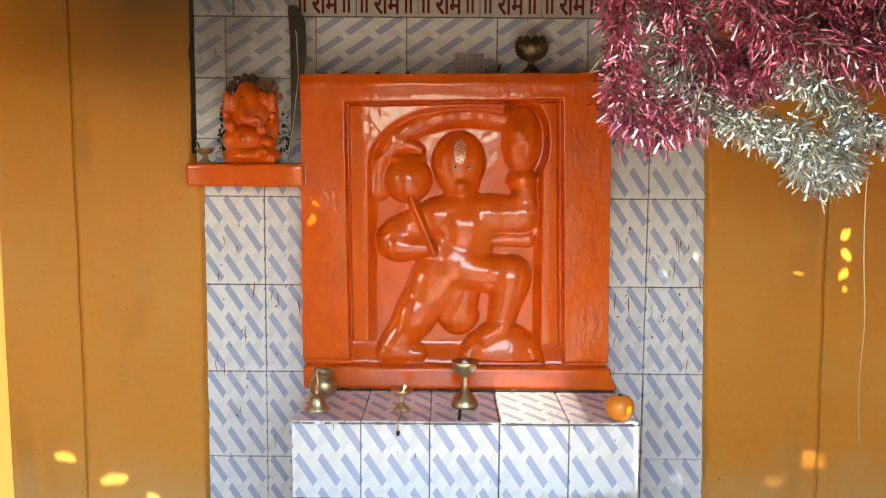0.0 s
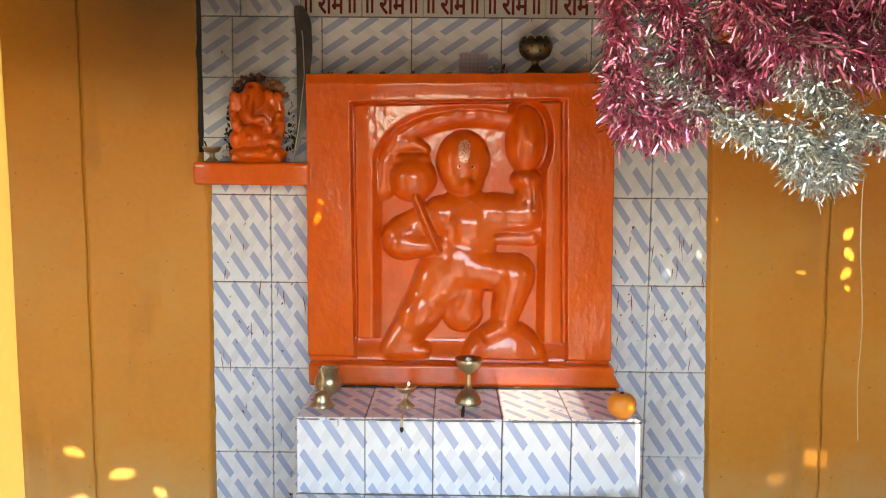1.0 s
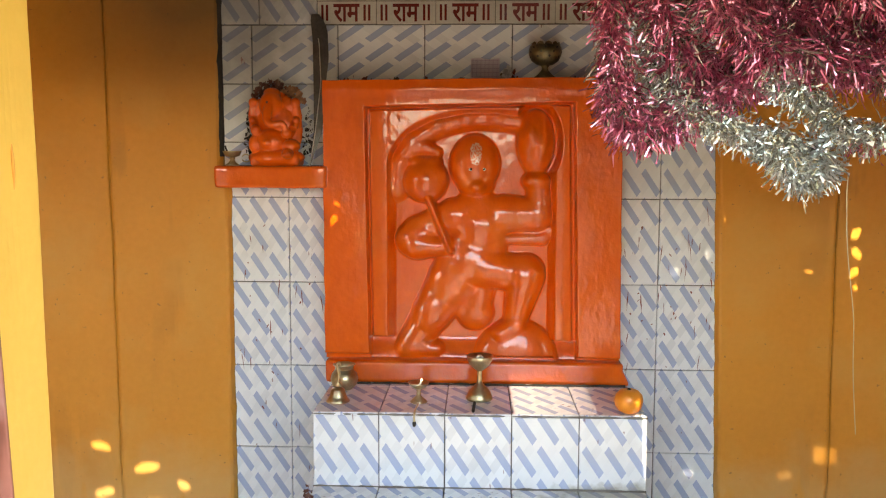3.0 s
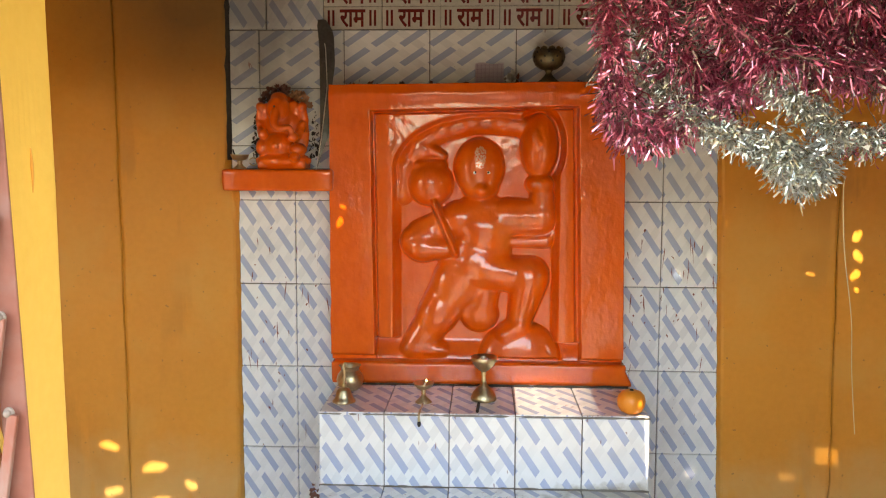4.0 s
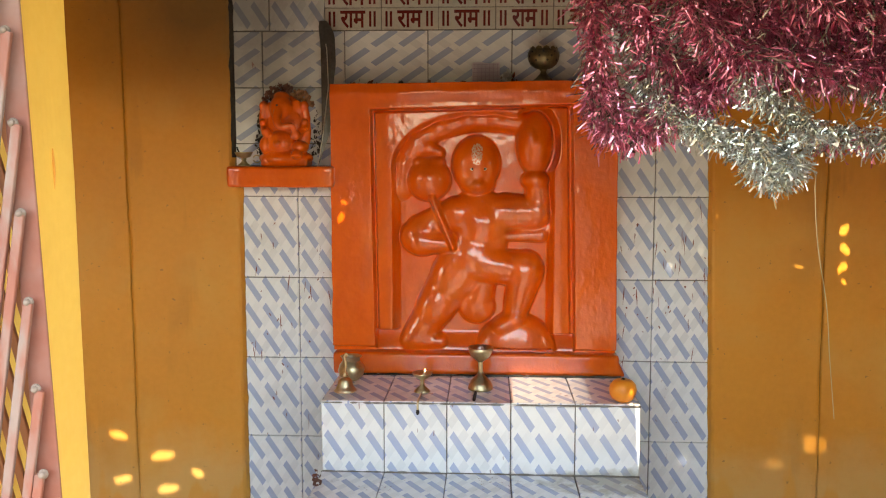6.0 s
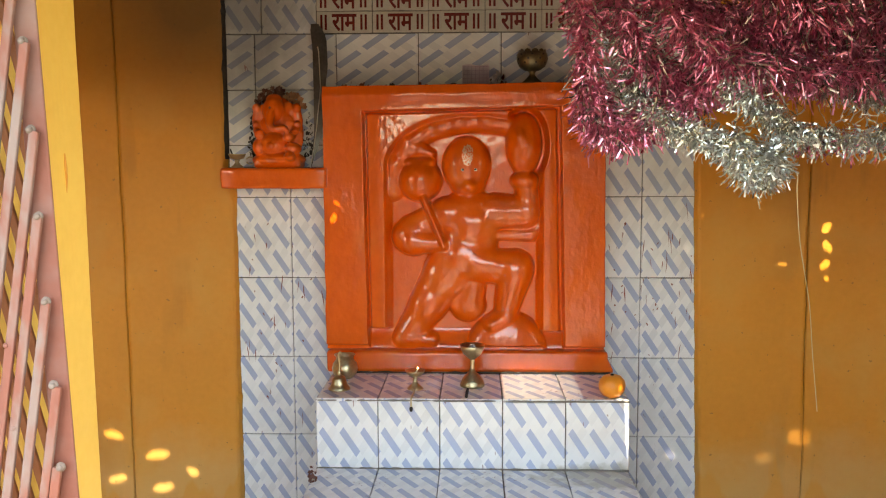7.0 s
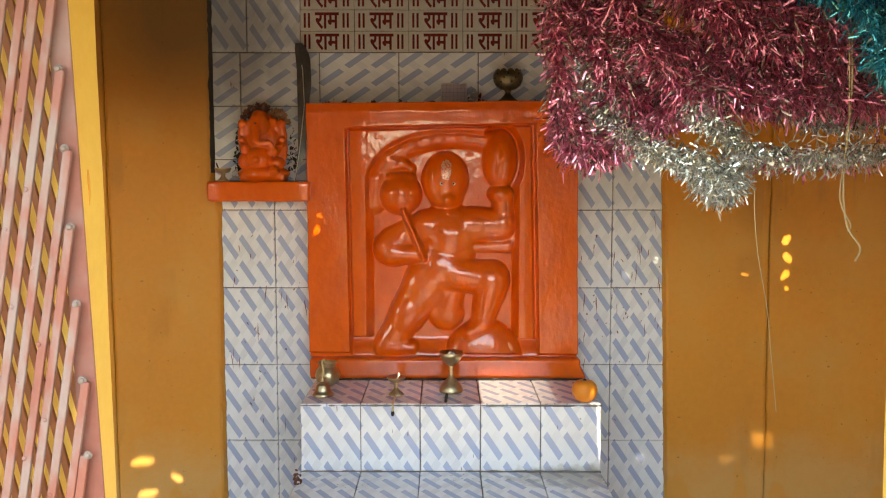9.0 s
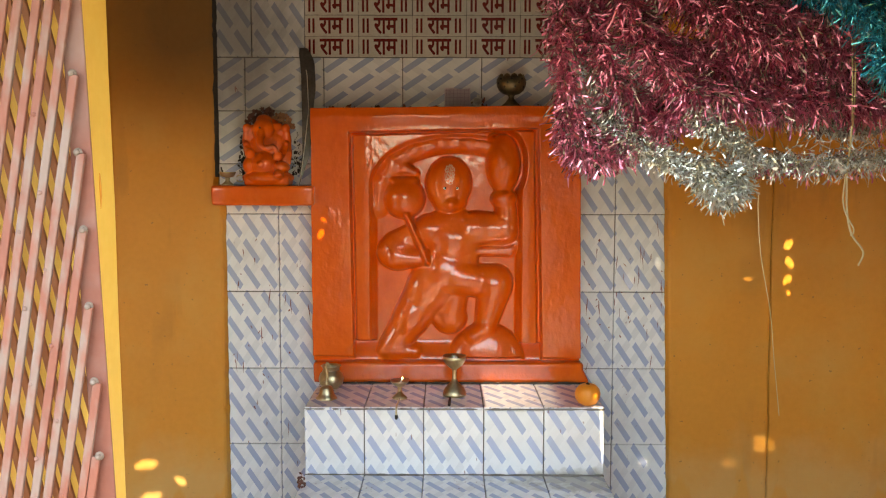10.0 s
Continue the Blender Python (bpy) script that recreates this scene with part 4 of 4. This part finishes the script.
lamp = lathe_thing("oil_lamp", "small tarnished brass oil lamp on the wall shelf", "lamp", -0.790, -0.095, SHELF, [
    ("foot", [(0, 0), (0.022, 0), (0.023, 0.004), (0.012, 0.012), (0.007, 0.020), (0.010, 0.027), (0.006, 0.030)], M_BRASS),
    ("bowl", [(0.006, 0.028), (0.024, 0.034), (0.031, 0.048), (0.032, 0.050), (0.029, 0.049), (0.020, 0.038), (0, 0.036)], M_BRASS)])
ring = [(0.033 + 0.014 * (1 - math.cos(a)), 0.0, 0.026 + 0.013 * math.sin(a)) for a in np.linspace(0.4, 5.9, 18)]
part("handle", tube(ring, 0.0022, 8), M_BRASS, lamp, smooth=True)
part("wick", tube([(-0.012, -0.004, 0.040), (-0.020, -0.006, 0.060), (-0.022, -0.006, 0.068)], 0.003, 6), M_CHAR, lamp)

# ---- on top of the relief ----
TOP = 1.777
burner = tagged(empty("incense_burner", 0.267, -0.062, TOP), "pierced dark brass incense burner standing on the relief panel", "incense burner")
part("foot", lathe([(0, 0), (0.038, 0), (0.038, 0.005), (0.026, 0.014), (0.013, 0.028), (0.009, 0.036), (0.012, 0.041), (0.014, 0.046)], 36), M_BRASS_DARK, burner, smooth=True)
globe = part("bowl", lathe([(0.012, 0.044), (0.030, 0.049), (0.046, 0.061), (0.054, 0.079), (0.0555, 0.092), (0.053, 0.104), (0.050, 0.110), (0.047, 0.110), (0.047, 0.095), (0, 0.060)], 40), M_BRASS_DARK, burner, smooth=True)
b = bmesh.new()
for i in range(11):                                    # scalloped rim
    am = (i + 0.5) * math.tau / 11
    for r0, r1 in ((0.0500, 0.0475), (0.0475, 0.0450)):
        v = [b.verts.new((r * math.cos(a), r * math.sin(a), h)) for r, a, h in ((r0, am - 0.26, 0.109), (r0, am + 0.26, 0.109), (r1, am + 0.20, 0.117), (r1, am, 0.121), (r1, am - 0.20, 0.117))]
        b.faces.new(v)
part("rim", b, M_BRASS_DARK, globe)
for i in range(24):
    a = i * math.tau / 24 + 0.2
    h = (0.072, 0.086, 0.100)[i % 3]
    r = (0.0510, 0.0550, 0.0540)[i % 3]
    ob = part("hole", lathe([(0.0042, 0), (0.0038, 0.0006), (0, 0.0006)], 10), M_CHAR, globe)
    ob.matrix_basis = Matrix.Translation((r * math.cos(a), r * math.sin(a), h)) @ Vector((math.cos(a), math.sin(a), -0.3)).to_track_quat("Z", "Y").to_matrix().to_4x4()

b = bmesh.new()
grid = [[b.verts.new((0.018 + 0.098 * i / 8, -0.030 + 0.026 * j / 6 + 0.003 * math.sin(i * 1.1) * (j / 6), TOP + 0.002 + 0.074 * j / 6 + 0.003 * math.sin(i * 0.9))) for i in range(9)] for j in range(7)]
for j in range(6):
    for i in range(8):
        b.faces.new((grid[j][i], grid[j][i + 1], grid[j + 1][i + 1], grid[j + 1][i]))
bmesh.ops.solidify(b, geom=b.faces[:], thickness=0.0008)
paper = tagged(part("paper_slip", b, M_PAPER), "pale lilac ruled paper slip leaning on the tiles", "paper")
b = bmesh.new()
for i in range(7):
    x = 0.024 + 0.0138 * i
    tube([(x, -0.0325, TOP + 0.006), (x + 0.001, -0.0075, TOP + 0.072)], 0.0006, 4, b)
for j in range(5):
    k = (j + 0.6) / 5.2
    tube([(0.020, -0.0322 + 0.026 * k, TOP + 0.003 + 0.074 * k), (0.114, -0.0322 + 0.026 * k, TOP + 0.004 + 0.074 * k)], 0.0006, 4, b)
part("ruling", b, M_INK, paper, "faded lilac lines")
petals("scraps", 0.145, -0.030, TOP + 0.008, 0.024, 0.030, 26, 0.012, M_SILVER, "crumpled silver foil scraps on the relief panel", 8)
for i, (x, w) in enumerate(((-0.34, 0.03), (-0.24, 0.02), (-0.13, 0.045), (-0.02, 0.035), (0.17, 0.03), (0.38, 0.03), (-0.41, 0.02))):
    petals("dust_heap", x, -0.045, TOP - 0.012 + 0.006 * (x + 0.4), w, 0.016, 26, 0.008, M_SOOT_SHADE if i % 2 else M_PETAL, "small heap of soot and dried petals on the panel", 20 + i)

# ---- on the altar ----
bell = lathe_thing("hand_bell", "small tarnished brass hand bell on the altar", "bell", -0.388, -0.378, ALT_Z, [
    ("body", [(0.031, 0.001), (0.0365, 0.0), (0.0370, 0.004), (0.0300, 0.011), (0.0250, 0.022), (0.0225, 0.036), (0.017, 0.043), (0.008, 0.046), (0, 0.047)], M_BRASS),
    ("collar", [(0.007, 0.048), (0.010, 0.051), (0.007, 0.055), (0.009, 0.058), (0.005, 0.062)], M_BRASS)])
part("handle", tube(spline([(0, 0, 0.058), (0.003, 0, 0.080), (0.001, 0, 0.098), (-0.002, 0, 0.112), (0.003, 0, 0.124), (0.008, 0, 0.122), (0.009, 0, 0.113)], 26), [0.0050 - 0.00009 * i for i in range(26)], 8), M_BRASS, bell, smooth=True)
lathe_thing("brass_pot", "small round tarnished brass water pot on the altar", "pot", -0.392, -0.225, ALT_Z, [
    ("body", [(0, 0), (0.026, 0), (0.029, 0.003), (0.041, 0.016), (0.0455, 0.034), (0.041, 0.052), (0.033, 0.062), (0.030, 0.067)], M_BRASS),
    ("lip", [(0.030, 0.066), (0.030, 0.074), (0.036, 0.081), (0.037, 0.083), (0.035, 0.084), (0.029, 0.078), (0.028, 0.060), (0, 0.030)], M_BRASS)])
diya = lathe_thing("oil_lamp", "lit brass oil lamp on a stem on the altar", "lamp", -0.135, -0.372, ALT_Z, [
    ("foot", [(0, 0), (0.026, 0), (0.027, 0.003), (0.018, 0.012), (0.009, 0.020), (0.006, 0.026)], M_BRASS),
    ("stem", [(0.006, 0.025), (0.008, 0.029), (0.0055, 0.033), (0.0085, 0.038), (0.006, 0.042)], M_BRASS),
    ("bowl", [(0.006, 0.041), (0.020, 0.047), (0.031, 0.058), (0.0335, 0.064), (0.032, 0.064), (0.024, 0.055), (0, 0.051)], M_BRASS)])
dish = [o for o in diya.children if o.name.startswith("bowl")][0]
part("wick", tube([(0.0, 0, 0.052), (0.006, 0, 0.062), (0.009, 0, 0.069)], 0.0026, 6), M_WHITE, dish)
m, nt, bs = node_mat("flame")
bs.inputs["Base Color"].default_value = (1, 0.7, 0.3, 1)
bs.inputs["Emission Color"].default_value = (1.0, 0.62, 0.22, 1)
bs.inputs["Emission Strength"].default_value = 2.5
part("flame", lathe([(0, 0.066), (0.0024, 0.068), (0.0026, 0.070), (0.0016, 0.073), (0, 0.077)], 12), m, dish, "small yellow flame", smooth=True).location = (0.009, 0, 0)
spoon = tagged(empty("ladle", -0.138, -0.45, ALT_Z), "thin brass ladle with a blackened tip at the altar edge", "ladle")
part("handle", tube(spline([(0.004, 0.045, 0.006), (0.002, 0.0, 0.006), (0.0, -0.040, 0.007), (-0.001, -0.056, -0.004), (-0.001, -0.058, -0.024)], 20), 0.0034, 8), M_BRASS, spoon, smooth=True)
part("tip", ball(0.0055, 0.005, 0.010, -0.001, -0.0575, -0.028), M_CHAR, spoon, "blackened tip", smooth=True)
lathe_thing("incense_cup", "tall waisted brass incense cup on the altar", "incense burner", 0.055, -0.330, ALT_Z, [
    ("foot", [(0, 0), (0.039, 0), (0.0415, 0.004), (0.040, 0.012), (0.034, 0.026), (0.023, 0.039), (0.012, 0.050), (0.0078, 0.060)], M_BRASS),
    ("stem", [(0.0078, 0.059), (0.0070, 0.074), (0.0078, 0.094)], M_BRASS),
    ("cup", [(0.0078, 0.092), (0.018, 0.100), (0.031, 0.112), (0.039, 0.127), (0.0425, 0.141), (0.0405, 0.142), (0.034, 0.124), (0.018, 0.110), (0, 0.106)], M_BRASS),
    ("ash", [(0, 0.108), (0.010, 0.110), (0.014, 0.122), (0.012, 0.136), (0.006, 0.143), (0, 0.144)], M_WHITE)], inner=("ash", "cup"))
tagged(part("incense_stub", tube([(0.040, -0.388, ALT_Z + 0.005), (0.038, -0.430, ALT_Z + 0.005), (0.036, -0.480, ALT_Z + 0.005)], [0.0045, 0.005, 0.0048], 8), M_CHAR), "burnt black incense stub lying on the altar", "incense")
fruit = empty("orange_fruit", 0.502, -0.455, ALT_Z)
tagged(fruit, "ripe orange fruit resting on the altar corner", "fruit")
prof = [(0, 0.001), (0.016, 0.0), (0.031, 0.008), (0.041, 0.024), (0.043, 0.040), (0.039, 0.056), (0.028, 0.068), (0.014, 0.073), (0.005, 0.071), (0, 0.070)]
b = lathe(prof, 40)
for v in b.verts:
    a = math.atan2(v.co.y, v.co.x)
    k = 1 - 0.025 * abs(math.sin(a * 4)) ** 4 + 0.02 * noise.noise(v.co * 30)
    v.co.x *= k
    v.co.y *= k
part("peel", b, M_FRUIT, fruit, smooth=True)
part("stalk", lathe([(0.008, 0.069), (0.006, 0.073), (0.003, 0.076), (0, 0.076)], 10), M_CHAR, fruit, "dark dried stalk end")

# ---- mortar and dirt lines of the altar ----
def bead(name, pts, r, material, parent, seed):
    rng = random.Random(seed)
    line = spline(pts, 60)
    ob = part(name, tube([tuple(p) for p in line], [r * rng.uniform(0.6, 1.3) for _ in line], 6), material, smooth=True)
    return under(ob, parent)


bead("mortar_bead", [(ALT_L, ALT_Y - 0.002, STEP_Z), (0, ALT_Y - 0.002, STEP_Z), (ALT_R, ALT_Y - 0.002, STEP_Z)], 0.0045, M_GROUT, altar, 1)
bead("mortar_bead", [(ALT_L + 0.01, -0.156, ALT_Z), (-0.2, -0.155, ALT_Z), (0.1, -0.157, ALT_Z), (ALT_R - 0.01, -0.156, ALT_Z)], 0.0065, M_SOOT_SHADE, altar, 2)
bead("edge_bead", [(ALT_L, ALT_Y + 0.004, ALT_Z - 0.006), (0, ALT_Y + 0.004, ALT_Z - 0.006), (ALT_R, ALT_Y + 0.004, ALT_Z - 0.006)], 0.0042, M_GROUT, altar, 3)
bead("edge_bead", [(ALT_L, STEP_Y + 0.004, STEP_Z - 0.006), (0, STEP_Y + 0.004, STEP_Z - 0.006), (ALT_R, STEP_Y + 0.004, STEP_Z - 0.006)], 0.0045, M_GROUT, altar, 4)
petals("dried_flowers", ALT_L + 0.010, ALT_Y - 0.130, STEP_Z + 0.002, 0.010, 0.050, 30, 0.007, M_PETAL, "small heap of dried petals on the altar step", 41)

# ---- paint drips on the tiles ----
M_DRIP = paint("dried_red_drips", (0.24, 0.050, 0.030), (0.12, 0.035, 0.022), 0.5, 40, 160)


def paint_drips():
    """Dried runs and spots of thin red paint, each a low ridge on the glaze."""
    rng = random.Random(12)
    b = bmesh.new()
    for x0, x1, count in ((-0.80, -0.50, 34), (0.545, 0.86, 60)):
        for _ in range(count):
            x, z = rng.uniform(x0, x1), rng.triangular(0.35, 1.42, 1.15)
            run = rng.random() < 0.55
            length = rng.uniform(0.015, 0.075) if run else rng.uniform(0.004, 0.014)
            wide = rng.uniform(0.0007, 0.0016) if run else rng.uniform(0.0012, 0.0030)
            lean = rng.uniform(-0.15, 0.15) if run else rng.uniform(-1, 1)
            rings = []
            for i in range(6):
                t = i / 5
                w = wide * (0.35 + math.sin(math.pi * min(t * 1.1, 1)) * rng.uniform(0.5, 1.1)) * (1.5 - t if run else 1)
                cx, cz = x + lean * length * t + rng.uniform(-0.0007, 0.0007), z - length * t
                rings.append([b.verts.new((cx - w, -0.0003, cz)), b.verts.new((cx, -0.0010, cz)), b.verts.new((cx + w, -0.0003, cz))])
            for p, q in zip(rings, rings[1:]):
                for i in range(2):
                    b.faces.new((p[i], q[i], q[i + 1], p[i + 1]))
    tagged(part("paint_drips", b, M_DRIP, smooth=True), "thin dried red paint drips on the white tiles", "stain", kind="stuff")


paint_drips()
tagged(part("paint_run", tube([(-0.489, -2.004, 1.508), (-0.4885, -2.004, 1.49), (-0.4885, -2.003, 1.475), (-0.489, -2.003, 1.455)], [0.0008, 0.0020, 0.0018, 0.0006], 8), M_ORANGE),
       "short run of ochre paint on the yellow door pier", "stain")

# ---- tile pieces ----
ROW = [0.0, 0.170, 0.472, 0.773, 1.074, 1.374]
for a, c in zip(ROW, ROW[1:] + [1.410]):
    v = 0.13 if a == 0 else 0.0
    for x, y, u in ((TILE_L, -0.62, 0.0), (-0.62, -0.42, 0.0)):
        tile(wall, x, y, a, c, u, v)
    if c == 1.410:
        c = 1.674
    for x, y, u in ((0.466, 0.675, 0.0), (0.675, TILE_R, 0.0)):
        tile(wall, x, y, a, c, u, v)
LX = [TILE_L - 0.012, -0.741, -0.441, -0.141, 0.159, 0.459, 0.759, TILE_R]
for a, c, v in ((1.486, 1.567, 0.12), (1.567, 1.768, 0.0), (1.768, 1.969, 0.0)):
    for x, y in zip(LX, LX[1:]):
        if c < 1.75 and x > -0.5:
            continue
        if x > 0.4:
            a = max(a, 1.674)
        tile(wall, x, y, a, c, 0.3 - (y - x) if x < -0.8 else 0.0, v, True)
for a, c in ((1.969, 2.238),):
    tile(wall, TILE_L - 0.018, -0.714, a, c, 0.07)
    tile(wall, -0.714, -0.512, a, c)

AX = [ALT_L, -0.247, -0.049, 0.151, 0.351, ALT_R]
level = Matrix(((1, 0, 0, 0), (0, 0, 1, 0), (0, -1, 0, 0), (0, 0, 0, 1)))     # a wall tile laid flat, its face up
for x, y in zip(AX, AX[1:]):
    for z0, z1, yy, v in ((STEP_Z, ALT_Z - 0.008, ALT_Y, 0.07), (0.0, 0.23, STEP_Y, 0.07), (0.23, STEP_Z - 0.008, STEP_Y, 0.0)):
        t = tile(altar, x, y, z0, z1, 0.0, v, place=Matrix.Translation((0, yy, 0)))
        t.matrix_parent_inverse = altar.matrix_basis.inverted()
    for y0, y1, zz in ((ALT_Y, -0.19, ALT_Z), (-0.19, 0.0, ALT_Z), (STEP_Y, ALT_Y, STEP_Z)):
        t = tile(altar, x, y, y0, y1, place=Matrix.Translation((0, 0, zz)) @ level)
        t.matrix_parent_inverse = altar.matrix_basis.inverted()

# ---- lettered plaques ----
def glyphs():
    """Raised lettering: the word and a pair of strokes on each side."""
    cu = bpy.data.curves.new("lettering", "FONT")
    cu.body, cu.size, cu.offset, cu.extrude = "\u0930\u093e\u092e", 0.07, 0.0017, 0.0012
    ob = new("lettering", cu)
    bpy.context.view_layer.update()
    me = bpy.data.meshes.new_from_object(ob.evaluated_get(bpy.context.evaluated_depsgraph_get()))
    bpy.data.objects.remove(ob)
    b = bmesh.new()
    b.from_mesh(me)
    for v in b.verts:
        x, z, d = v.co.x, v.co.y, v.co.z
        v.co = (0.058 + x * 0.97, -0.0008 - d, 0.011 + z * 1.27)
    for x in (0.014, 0.030, 0.160, 0.176):
        box(x, x + 0.008, -0.002, 0.0004, 0.012, 0.066, 0.0008, 1, bm=b)
    for f in b.faces:
        f.material_index = 0
    out = bpy.data.meshes.new("lettering")
    b.normal_update()
    b.to_mesh(out)
    b.free()
    out.materials.clear()
    out.materials.append(M_LETTER)
    return out


LETTERS = glyphs()
PW, PH = 0.2043, 0.0785
PLAQUE = small_mesh("plaque", box(0.0012, PW - 0.0012, 0, 0.010, 0.0012, PH - 0.0012, 0.0012, 1), M_PLAQUE)
for row in range(3):
    for col in range(7):
        x = -0.512 + col * PW
        pl = new("plaque", PLAQUE if col < 6 else small_mesh("plaque", box(0.0012, TILE_R - x - 0.0012, 0, 0.010, 0.0012, PH - 0.0012, 0.0012, 1), M_PLAQUE))
        pl.matrix_basis = pose(x + random.uniform(-0.0008, 0.0008), random.uniform(-0.001, 0.0006), 1.970 + row * PH, random.uniform(-0.3, 0.3), 0, random.uniform(-0.3, 0.3))
        pl.parent = wall
        if col < 6:
            new("lettering", LETTERS).parent = pl
